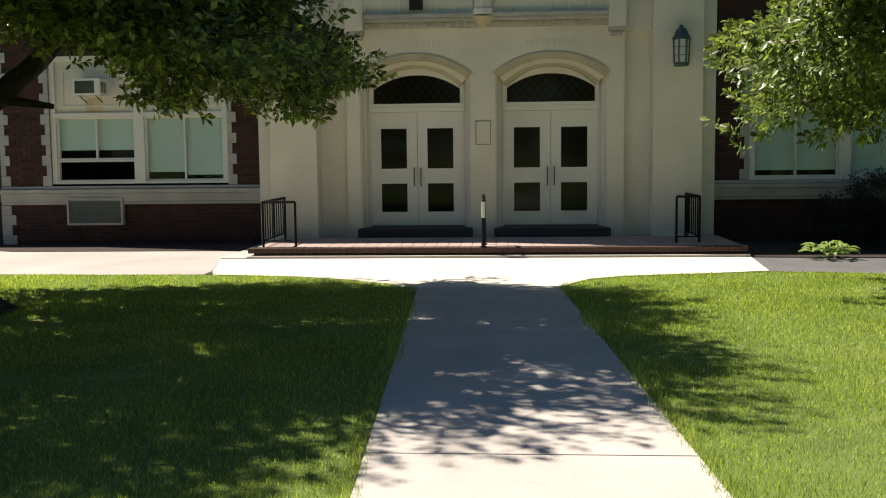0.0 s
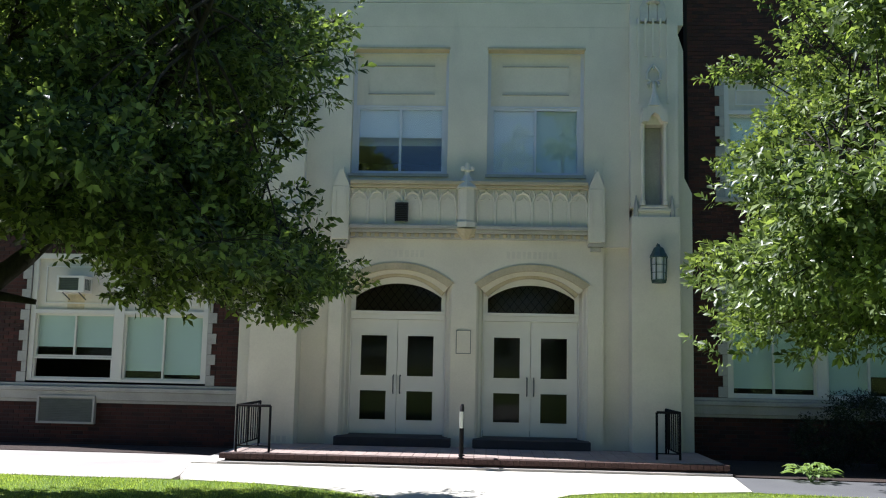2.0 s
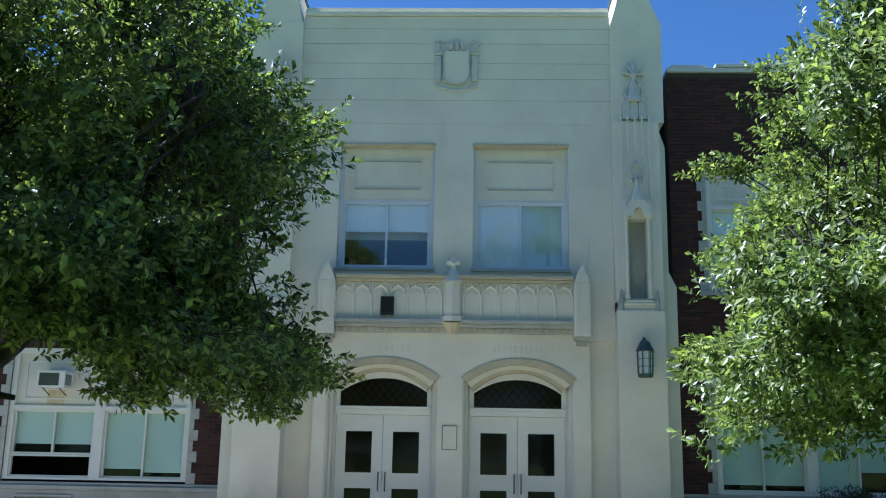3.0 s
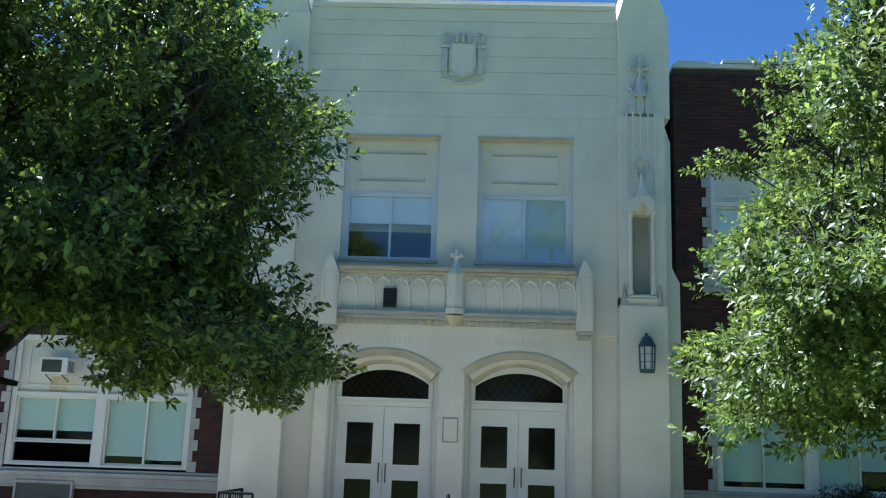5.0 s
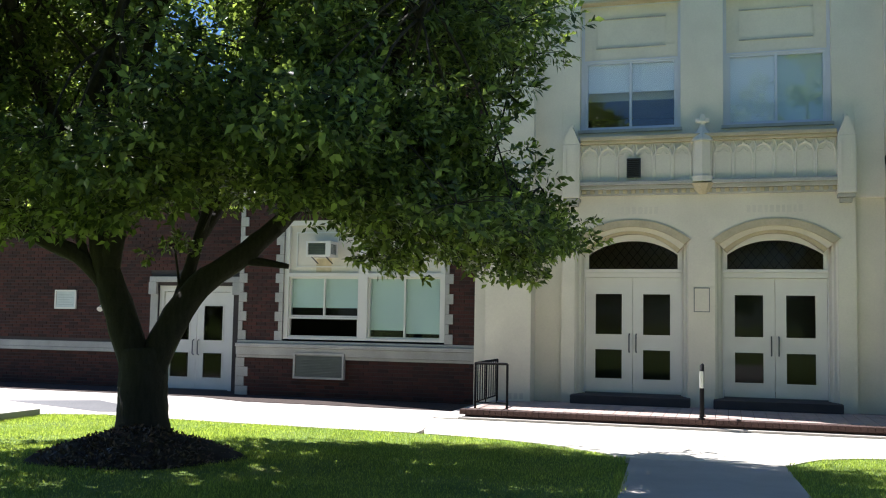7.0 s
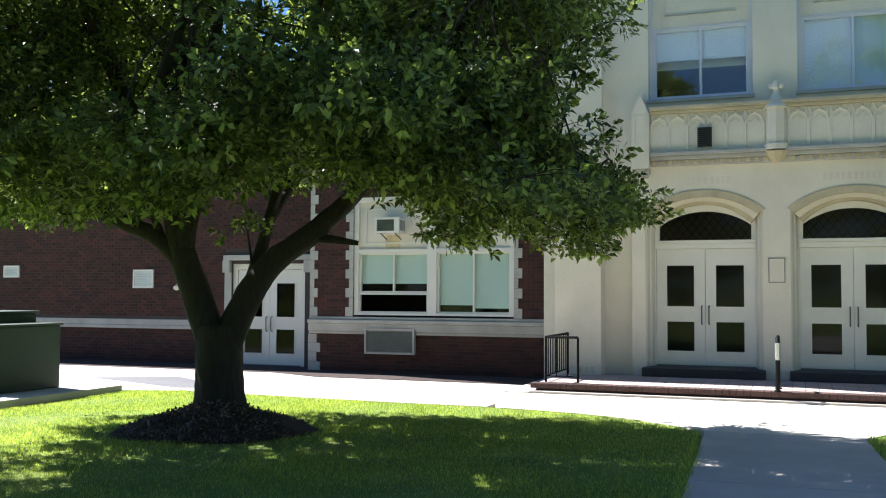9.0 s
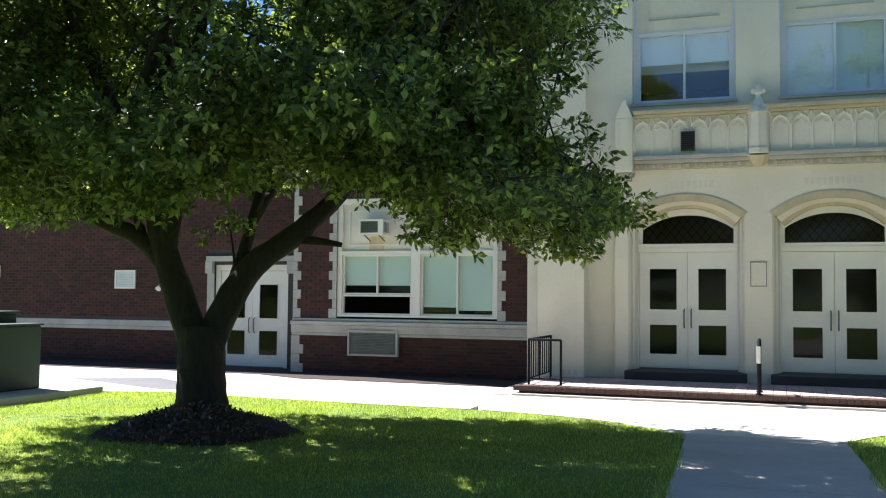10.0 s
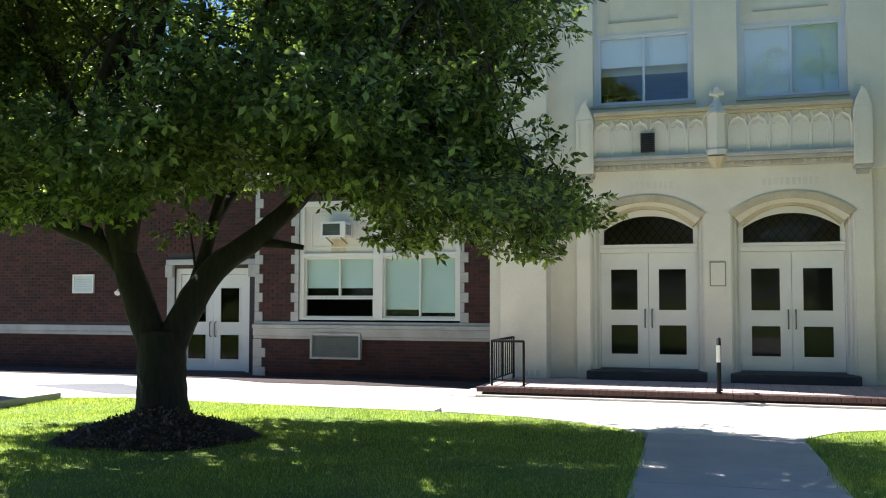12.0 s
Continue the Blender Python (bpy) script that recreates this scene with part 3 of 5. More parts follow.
        part("tracery_arch", bm, CREAM, bal)
for a, b in ((-2.94, -2.62), (1.82, 2.12)):
    c = (a + b) / 2
    bm = boxes((a, b, YT - 0.3, YT - 0.002, 3.95, 4.95), bevel=0.015)
    prism(bm, [(a, 4.95), (b, 4.95), (c + 0.02, 5.27), (c - 0.02, 5.27)], YT - 0.3, YT - 0.002)
    box(bm, c - 0.03, c + 0.03, YT - 0.18, YT - 0.12, 5.25, 5.34, bevel=0.012)
    part("end_pier", bm, CREAM, bal, "gabled end pier")
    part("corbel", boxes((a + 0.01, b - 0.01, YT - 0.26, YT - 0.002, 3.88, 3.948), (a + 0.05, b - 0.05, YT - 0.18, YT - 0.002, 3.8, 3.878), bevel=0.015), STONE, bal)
    part("panel_rib", boxes((a + 0.05, a + 0.075, YT - 0.315, YT - 0.302, 4.1, 4.85), (b - 0.075, b - 0.05, YT - 0.315, YT - 0.302, 4.1, 4.85)), CREAM, bal)
bm = bmesh.new()
tube(bm, [(-0.43, YT - 0.14, 4.2), (-0.43, YT - 0.14, 4.3), (-0.43, YT - 0.14, 4.31), (-0.43, YT - 0.14, 4.93)], [0.22, 0.22, 0.185, 0.185], 8)
tube(bm, [(-0.43, YT - 0.14, 4.93), (-0.43, YT - 0.14, 4.97), (-0.43, YT - 0.14, 5.2), (-0.43, YT - 0.14, 5.26), (-0.43, YT - 0.14, 5.3), (-0.43, YT - 0.14, 5.36), (-0.43, YT - 0.14, 5.44)], [0.23, 0.22, 0.06, 0.045, 0.075, 0.06, 0.03], 8)
for s in (-1, 1):
    box(bm, -0.43 + s * 0.085 - 0.045, -0.43 + s * 0.085 + 0.045, YT - 0.19, YT - 0.1, 5.28, 5.37, bevel=0.03)
part("centre_pier", bm, CREAM, bal, "octagonal centre pier with a leafy finial")
bm = bmesh.new()
tube(bm, [(-0.43, YT - 0.1, 4.0), (-0.43, YT - 0.12, 4.08), (-0.43, YT - 0.14, 4.2)], [0.07, 0.15, 0.22], 10)
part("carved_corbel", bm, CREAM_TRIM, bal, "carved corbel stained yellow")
gr = group_thing("vent_grille", (-1.64, YT - 0.17, 4.33), "small dark square vent grille in the parapet", "vent")
part("frame", wall_cells(-1.77, -1.52, 4.31, 4.66, YT - 0.23, YT - 0.162, [(-1.75, -1.54, 4.33, 4.64)]), DARK_VENT, gr)
part("backing", boxes((-1.75, -1.54, YT - 0.202, YT - 0.162, 4.33, 4.64)), DARK, gr)
for i in range(8):
    part("slat", boxes((-1.75, -1.54, YT - 0.225, YT - 0.206, 4.35 + i * 0.036, 4.362 + i * 0.036)), DARK_VENT, gr)

# faded lettering ghosts over the arches are plain bars
for c, w in ((-1.75, 0.5), (0.78, 0.45)):
    bm = bmesh.new()
    rng = random.Random(int(c * 10))
    x = c - w
    while x < c + w:
        k = rng.uniform(0.05, 0.09)
        box(bm, x, x + k, YT - 0.0015, YT + 0.01, 3.66, 3.79)
        x += k + 0.035
    solid("lettering_ghost", bm, surface("faded_lettering_stone", (0.655, 0.612, 0.515), 0.8, 0, 30, 2, 0.1, 0.1), "row of faint grey lettering marks on cream stone", "lettering")

bm = bmesh.new()
for k in range(3):
    box(bm, -3.93 + k * 0.11, -3.86 + k * 0.11, YT - 0.2815, YT - 0.27, 0.21, 0.32)
solid("lettering_ghost", bm, surface("faded_numeral_stone", (0.54, 0.50, 0.43), 0.8, 0, 30, 2, 0.1, 0.1), "row of faint grey marks low on the buttress", "lettering")

# plaque between the doors
pl = group_thing("wall_plaque", (-0.45, YT, 2.08), "blank cream plaque in a thin dark frame", "plaque")
part("frame", wall_cells(-0.59, -0.31, 1.87, 2.31, YT - 0.022, YT - 0.001, [(-0.575, -0.325, 1.885, 2.295)]), VENT, pl)
part("panel", boxes((-0.575, -0.325, YT - 0.012, YT - 0.001, 1.885, 2.295)), CREAM, pl)

# ---- upper tower windows ----


def sash_pair(win, x0, x1, y, z0, z1, mid, rail=0.035, shade=(), pane_mat=GLASS, frame_mat=BLUE_WHITE):
    """Two glazed lights with a mullion; shade: lower edge of the blind in each light."""
    part("window_frame", wall_cells(x0, x1, z0, z1, y, y + 0.07, [(x0 + rail, mid - rail / 2, z0 + rail, z1 - rail), (mid + rail / 2, x1 - rail, z0 + rail, z1 - rail)]), frame_mat, win)
    for k, (a, b) in enumerate(((x0 + rail, mid - rail / 2), (mid + rail / 2, x1 - rail))):
        part("pane", boxes((a, b, y + 0.03, y + 0.036, z0 + rail, z1 - rail)), pane_mat, win).visible_shadow = False
        if shade:
            m, bottom = shade[k]
            part("blind", boxes((a - 0.02, b + 0.02, y + 0.09, y + 0.094, bottom, z1)), m, win)


for n, (a, b) in enumerate(UX, 1):
    w = group_thing(f"window_{n}", (a, YT + 0.2, 5.25), "tall upper window with a panelled head and roller shades" if n == 1 else "tall upper window with pale shades fully drawn", "window", kind="structure")
    y = YT + 0.2
    part("surround", wall_cells(a - 0.0, b + 0.0, 5.22, 7.74, y, y + 0.12, [(a + 0.08, b - 0.08, 5.3, 6.6), (a + 0.06, b - 0.06, 6.63, 7.66)]), BLUE_WHITE, w)
    part("head_panel", boxes((a + 0.06, b - 0.06, y + 0.015, y + 0.1, 6.63, 7.66)), CREAM, w, "cream head panel")
    # level strips in darker stone stand in for shadow lines; the sides stay cream
    for z in (6.85, 7.41):
        part("panel_moulding", boxes((a + 0.28, b - 0.28, y - 0.012, y + 0.014, z, z + 0.022), bevel=0.004), STONE, w)
    for x in (a + 0.28, b - 0.3):
        part("panel_moulding", boxes((x, x + 0.02, y + 0.004, y + 0.014, 6.873, 7.409)), CREAM, w)
    mid = (a + b) / 2
    if n == 1:
        sash_pair(w, a + 0.08, b - 0.08, y + 0.02, 5.3, 6.6, mid, 0.045, ((BLIND_W, 6.02), (BLIND_W, 6.02)), SKY_GLASS)
    else:
        sash_pair(w, a + 0.08, b - 0.08, y + 0.02, 5.3, 6.6, mid, 0.045, ((BLIND_W, 5.2), (BLIND, 5.2)), SKY_GLASS)
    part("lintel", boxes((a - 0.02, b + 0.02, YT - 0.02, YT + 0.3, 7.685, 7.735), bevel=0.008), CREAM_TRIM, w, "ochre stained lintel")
    part("window_sill", boxes((a - 0.03, b + 0.03, YT - 0.05, YT + 0.3, 5.19, 5.25), bevel=0.008), STONE, w)
solid("dark_room", boxes((-3.0, 2.2, YT + 2.2, YT + 2.3, 4.8, 7.9), (-3.0, 2.2, YT + 0.46, YT + 2.3, 4.8, 4.9)), DARK, "room behind the upper windows, coloured near black as if unlit", "wall", "structure")

# ---- niche shaft on the buttress, crest, left pinnacle ornament ----
def ornament_shaft(label, s):
    nx = XC + s * 3.48
    th = group_thing("niche_ornament", (nx, YT - 0.2, 4.5), label, "ornament")
    y = YT - 0.2
    part("shaft_back", wall_cells(nx - 0.42, nx + 0.46, 4.622, 8.14, y, YT + 0.45, [(nx - 0.17, nx + 0.17, 4.68, 6.2)]), CREAM, th)
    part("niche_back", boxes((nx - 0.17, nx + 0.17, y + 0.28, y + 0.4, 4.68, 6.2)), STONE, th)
    part("niche_base", boxes((nx - 0.3, nx + 0.3, y - 0.07, y - 0.002, 4.54, 4.6), (nx - 0.26, nx + 0.26, y - 0.06, y - 0.002, 4.602, 4.65), bevel=0.015), CREAM, th)
    for k in (-1, 1):
        bm = bmesh.new()
        cx = nx + k * 0.21
        tube(bm, [(cx, y - 0.04, 4.66), (cx, y - 0.04, 4.74), (cx, y - 0.04, 4.76), (cx, y - 0.04, 6.15), (cx, y - 0.04, 6.2), (cx, y - 0.04, 6.26)], [0.05, 0.05, 0.034, 0.034, 0.05, 0.05], 8)
        tube(bm, [(cx, y - 0.04, 6.26), (cx, y - 0.04, 6.42), (cx, y - 0.04, 6.5)], [0.045, 0.012, 0.02], 6)
        part("colonnette", bm, CREAM, th)
        bm = bmesh.new()
        cx = nx + k * 0.33
        tube(bm, [(cx, y - 0.02, 4.2), (cx, y - 0.03, 4.32), (cx, y - 0.03, 4.62), (cx, y - 0.02, 4.85)], [0.015, 0.05, 0.05, 0.01], 6)
        part("side_pendant", bm, STONE, th)
    bm = bmesh.new()
    prism(bm, [(nx - 0.24, 6.2), (nx - 0.12, 6.22), (nx - 0.06, 6.34), (nx, 6.38), (nx + 0.06, 6.34), (nx + 0.12, 6.22), (nx + 0.24, 6.2), (nx + 0.22, 6.42), (nx, 6.62), (nx - 0.22, 6.42)], y - 0.2, y - 0.001)
    tube(bm, [(nx, y - 0.12, 6.5), (nx, y - 0.1, 6.8), (nx, y - 0.08, 6.95)], [0.13, 0.04, 0.03], 6)
    part("canopy", bm, CREAM, th, "gabled niche canopy")
    bm = bmesh.new()
    for k in (-1, 1):
        tube(bm, [(nx + k * 0.03, y - 0.03, 7.02), (nx + k * 0.13, y - 0.04, 7.06), (nx + k * 0.12, y - 0.04, 7.18), (nx + k * 0.06, y - 0.04, 7.28), (nx, y - 0.03, 7.36)], [0.02, 0.03, 0.026, 0.024, 0.012], 6)
        tube(bm, [(nx + k * 0.08, y - 0.03, 6.9), (nx + k * 0.1, y - 0.05, 6.96), (nx + k * 0.05, y - 0.03, 7.04)], [0.015, 0.03, 0.015], 6)
    tube(bm, [(nx, y - 0.03, 6.9), (nx, y - 0.03, 7.02)], [0.04, 0.03], 6)
    tube(bm, [(nx, y - 0.03, 7.26), (nx, y - 0.03, 7.36)], [0.03, 0.008], 6)
    part("finial_ring", bm, STONE_CREST, th, "pierced stone finial")
    for k, u in enumerate((-0.27, -0.14, 0.0, 0.14, 0.27)):
        part("shaft_rib", boxes((nx + u - 0.018, nx + u + 0.018, y - 0.03, y + 0.3, 7.5 if k in (1, 2, 3) else 6.6, 8.25)), CREAM, th)
    yy = YT - 0.12
    bm = bmesh.new()
    for k in (-1, 0, 1):
        cx = nx + k * 0.16
        prism(bm, [(cx - 0.075, 8.2), (cx + 0.075, 8.2), (cx + 0.075, 8.5), (cx, 8.68), (cx - 0.075, 8.5)], yy - 0.08, yy - 0.001)
        tube(bm, [(cx, yy - 0.04, 8.62), (cx, yy - 0.04, 8.78)], [0.03, 0.01], 6)
    tube(bm, [(nx, yy - 0.06, 8.55), (nx, yy - 0.05, 8.86), (nx, yy - 0.05, 9.0)], [0.15, 0.07, 0.05], 8)
    for k in (-1, 1):
        tube(bm, [(nx + k * 0.1, yy - 0.05, 8.62), (nx + k * 0.19, yy - 0.06, 8.74), (nx + k * 0.14, yy - 0.06, 8.86)], [0.03, 0.04, 0.015], 6)
        tube(bm, [(nx, yy - 0.05, 9.12), (nx + k * 0.1, yy - 0.06, 9.13), (nx + k * 0.2, yy - 0.06, 9.16), (nx + k * 0.21, yy - 0.06, 9.08)], [0.05, 0.035, 0.05, 0.02], 6)
        tube(bm, [(nx, yy - 0.05, 9.12), (nx + k * 0.08, yy - 0.06, 9.26), (nx + k * 0.13, yy - 0.06, 9.3)], [0.03, 0.03, 0.012], 6)
        tube(bm, [(nx, yy - 0.05, 9.1), (nx + k * 0.09, yy - 0.06, 8.98), (nx + k * 0.12, yy - 0.06, 8.93)], [0.03, 0.03, 0.012], 6)
    tube(bm, [(nx, yy - 0.05, 9.0), (nx, yy - 0.07, 9.12), (nx, yy - 0.05, 9.24), (nx, yy - 0.05, 9.34), (nx, yy - 0.05, 9.46)], [0.045, 0.07, 0.04, 0.055, 0.015], 8)
    part("crocketed_spire", bm, STONE_CREST, th, "crocketed stone spire")


ornament_shaft("carved stone niche with canopy and crocketed spire", 1)
nx = XC - 3.45
th = group_thing("spire_ornament", (nx, YT - 0.13, 8.3), "crocketed carved stone spire, partly sunlit", "ornament")
bm = bmesh.new()
yy = YT - 0.12
tube(bm, [(nx, yy - 0.1, 8.2), (nx, yy - 0.1, 8.7), (nx, yy - 0.1, 9.3), (nx, yy - 0.1, 9.5)], [0.2, 0.15, 0.07, 0.05], 8)
for z, r in ((8.5, 0.24), (8.8, 0.22), (9.15, 0.19)):
    for k in range(4):
        a = k * math.pi / 2 + 0.8
        tube(bm, [(nx, yy - 0.1, z), (nx + math.cos(a) * r, yy - 0.1 + math.sin(a) * r * 0.6, z + 0.05), (nx + math.cos(a) * r, yy - 0.1 + math.sin(a) * r * 0.6, z + 0.16)], [0.06, 0.06, 0.03], 6)
bmesh.ops.create_icosphere(bm, subdivisions=1, radius=0.08, matrix=Matrix.Translation((nx, yy - 0.1, 9.52)))
part("crocketed_spire", bm, STONE_CREST, th)

cr = group_thing("carved_crest", (-0.45, YT, 8.9), "carved stone shield crest with scrolled side posts", "crest")
cx = -0.43
bm = bmesh.new()
prism(bm, [(cx - 0.25, 9.65), (cx - 0.25, 9.15), (cx - 0.2, 9.02), (cx, 8.95), (cx + 0.2, 9.02), (cx + 0.25, 9.15), (cx + 0.25, 9.65)], YT - 0.05, YT - 0.001)
part("shield", bm, CREAM, cr)
bm = bmesh.new()
ln = [(cx - 0.25, YT - 0.05, 9.68), (cx - 0.25, YT - 0.05, 9.15), (cx - 0.2, YT - 0.05, 9.02), (cx, YT - 0.05, 8.95), (cx + 0.2, YT - 0.05, 9.02), (cx + 0.25, YT - 0.05, 9.15), (cx + 0.25, YT - 0.05, 9.68)]
tube(bm, ln, [0.022] * 7, 6)
part("shield_rim", bm, STONE_CREST, cr)
for k in (-1, 1):
    bm = boxes((cx + k * 0.36 - 0.06, cx + k * 0.36 + 0.06, YT - 0.07, YT - 0.001, 9.02, 9.55), bevel=0.015)
    box(bm, cx + k * 0.36 - 0.09, cx + k * 0.36 + 0.09, YT - 0.09, YT - 0.001, 9.56, 9.63, bevel=0.012)
    tube(bm, [(cx + k * 0.36, YT - 0.06, 9.63), (cx + k * 0.36, YT - 0.06, 9.72), (cx + k * 0.42, YT - 0.06, 9.84), (cx + k * 0.3, YT - 0.06, 9.88)], [0.07, 0.05, 0.045, 0.02], 6)
    part("scroll_post", bm, STONE_CREST, cr)
bm = bmesh.new()
ln = [(cx - 0.42 + 0.84 * i / 10, YT - 0.03, 8.93 - 0.1 * math.sin(math.pi * i / 10)) for i in range(11)]
tube(bm, ln, [0.03] * 11, 6)
part("ribbon", bm, STONE_CREST, cr)
bm = bmesh.new()
for k in (-1, 0, 1):
    tube(bm, [(cx + k * 0.13, YT - 0.03, 9.68), (cx + k * 0.11, YT - 0.04, 9.8), (cx + k * 0.05, YT - 0.03, 9.95 - abs(k) * 0.06)], [0.03, 0.04, 0.012], 6)
part("leaf_spray", bm, STONE_CREST, cr)

# wall lantern
lx, ly = 3.06, YT - 0.5
la = group_thing("wall_lantern", (lx, ly, 3.2), "grey green metal wall lantern with frosted panes", "lantern")
bm = bmesh.new()
tube(bm, [(lx, ly, 3.66), (lx, ly, 3.69), (lx, ly, 3.76), (lx, ly, 3.84), (lx, ly, 3.87), (lx, ly, 3.91)], [0.165, 0.16, 0.12, 0.085, 0.03, 0.015], 8)
part("cap", bm, LAMP_METAL, la)
bm = bmesh.new()
tube(bm, [(lx, ly, 3.2), (lx, ly, 3.26)], [0.125, 0.135], 6)
part("base_ring", bm, LAMP_METAL, la)
for k in range(6):
    a = 2 * math.pi * k / 6
    c, s = math.cos(a), math.sin(a)
    bm = bmesh.new()
    tube(bm, [(lx + 0.128 * c, ly + 0.128 * s, 3.25), (lx + 0.14 * c, ly + 0.14 * s, 3.67)], [0.013, 0.013], 6)
    part("corner_bar", bm, LAMP_METAL, la)
for z in (3.39, 3.53):
    bm = bmesh.new()
    ring = [(lx + 0.134 * math.cos(2 * math.pi * k / 6), ly + 0.134 * math.sin(2 * math.pi * k / 6), z) for k in range(7)]
    tube(bm, ring, [0.006] * 7, 5)
    part("cross_bar", bm, LAMP_METAL, la)
bm = bmesh.new()
tube(bm, [(lx, ly, 3.26), (lx, ly, 3.66)], [0.11, 0.12], 6)
part("frosted_pane", bm, surface("frosted_glass", (0.55, 0.58, 0.58), 0.35, 0, 50, 4, 0.08, 0.05), la, "pale frosted glass body")
bm = bmesh.new()
tube(bm, [(lx, ly, 3.88), (lx, ly + 0.1, 3.92), (lx, YT - 0.27, 3.86)], [0.018] * 3, 6)
part("wall_arm", bm, LAMP_METAL, la)

# ---- brick wings ----
BW, BH, JT = 0.2, 0.0635, 0.0115


def brick_field(x0, x1, z0, z1, y, holes, seed):
    """Running-bond brick rows (x0, x1, z0, z1, y0) clear of the openings."""
    rng = random.Random(seed)
    out = []
    n = int((z1 - z0) / (BH + JT))
    for r in range(n):
        za = z0 + r * (BH + JT)
        zb = za + BH
        spans = [(x0, x1)]
        for h in holes:
            if h[2] < zb and h[3] > za:
                spans = [q for a, b in spans for q in ((a, min(b, h[0])), (max(a, h[1]), b)) if q[1] - q[0] > 0.03]
        for a, b in spans:
            x = a - (0.5 * (BW + JT) if r % 2 else 0)
            while x < b:
                p, q = max(x, a), min(x + BW, b)
                if q - p > 0.03:
                    out.append((p, q, za, zb, y - 0.012 + rng.uniform(-0.003, 0.003)))
                x += BW + JT
    return out


def bricks_mesh(name, rows, parent):
    verts, faces = [], []
    at = ORIGIN[parent]
    for p, q, za, zb, y in rows:
        b = len(verts)
        e = 0.003
        for yy, k in ((y + 0.03, 0), (y, 0)):
            verts += [(p - at.x, yy - at.y, za - at.z), (q - at.x, yy - at.y, za - at.z), (q - at.x, yy - at.y, zb - at.z), (p - at.x, yy - at.y, zb - at.z)]
        faces += [(b + 4, b + 5, b + 6, b + 7), (b, b + 1, b + 5, b + 4), (b + 1, b + 2, b + 6, b + 5), (b + 2, b + 3, b + 7, b + 6), (b + 3, b, b + 4, b + 7)]
    me = bpy.data.meshes.new(name)
    me.from_pydata(verts, [], faces)
    me.materials.append(BRICK)
    ob = new(name, me)
    ob.parent = parent
    ORIGIN[ob] = at
    return tagged(ob, "dark red bricks in running bond", kind="stuff")


def quoins(wall, x, s, y, z0, z1, name="quoin", base=0.16):
    """Toothed stone quoins: alternating long and short blocks from x in the direction s."""
    z, k = z0, 0
    while z < z1 - 0.02:
        h = min(0.2, z1 - z)
        w = base if k % 2 else base + 0.085
        a, b = sorted((x, x + s * w))
        part(name, boxes((a, b, y - 0.035, y + 0.1, z + 0.002, z + h - 0.002), bevel=0.005), STONE, wall)
        z += h
        k += 1


def bay_window(name, x0, x1, y, z0, z1, zh, label, shades, open_left):
    """A bay of two paired lights under a white panelled head: opening x0..x1, glass z0..z1, head to zh."""
    w = group_thing(name, (x0, y, z0), label, "window", kind="structure")
    mid = (x0 + x1) / 2
    part("mullion", boxes((mid - 0.1, mid + 0.1, y + 0.02, y + 0.2, z0, zh), bevel=0.01), WHITE, w)
    part("outer_frame", boxes((x0, x0 + 0.1, y + 0.02, y + 0.2, z0, zh), (x1 - 0.1, x1, y + 0.02, y + 0.2, z0, zh), (x0 + 0.1, mid - 0.1, y + 0.024, y + 0.2, z1 + 0.002, z1 + 0.08), (x0 + 0.1, mid - 0.1, y + 0.024, y + 0.2, zh - 0.1, zh - 0.002), (mid + 0.1, x1 - 0.1, y + 0.024, y + 0.2, z1 + 0.002, z1 + 0.08), (mid + 0.1, x1 - 0.1, y + 0.024, y + 0.2, zh - 0.1, zh - 0.002)), WHITE, w)
    part("inner_sill", boxes((x0 + 0.1, mid - 0.1, y + 0.02, y + 0.2, z0, z0 + 0.05), (mid + 0.1, x1 - 0.1, y + 0.02, y + 0.2, z0, z0 + 0.05)), WHITE, w)
    for a, b, k in ((x0 + 0.1, mid - 0.1, 0), (mid + 0.1, x1 - 0.1, 1)):
        part("head_panel", boxes((a, b, y + 0.09, y + 0.18, z1 + 0.08, zh - 0.1)), CREAM, w, "cream panel over the lights")
        part("panel_moulding", wall_cells(a + 0.14, b - 0.14, z1 + 0.2, zh - 0.24, y + 0.07, y + 0.089, [(a + 0.165, b - 0.165, z1 + 0.225, zh - 0.265)]), WHITE, w)
        c = (a + b) / 2
        if k == 0 and open_left:
            zm = z0 + (z1 - z0) * 0.36
            sash_pair(w, a, b, y + 0.09, zm, z1, c, 0.035, shades[k], GLASS, WHITE)
            part("lower_sash", wall_cells(a, b, z0 + 0.05, zm - 0.002, y + 0.06, y + 0.1, [(a + 0.03, b - 0.03, z0 + 0.08, zm - 0.04)]), WHITE, w)
        else:
            sash_pair(w, a, b, y + 0.09, z0 + 0.05, z1, c, 0.035, shades[k], GLASS, WHITE)
    return w


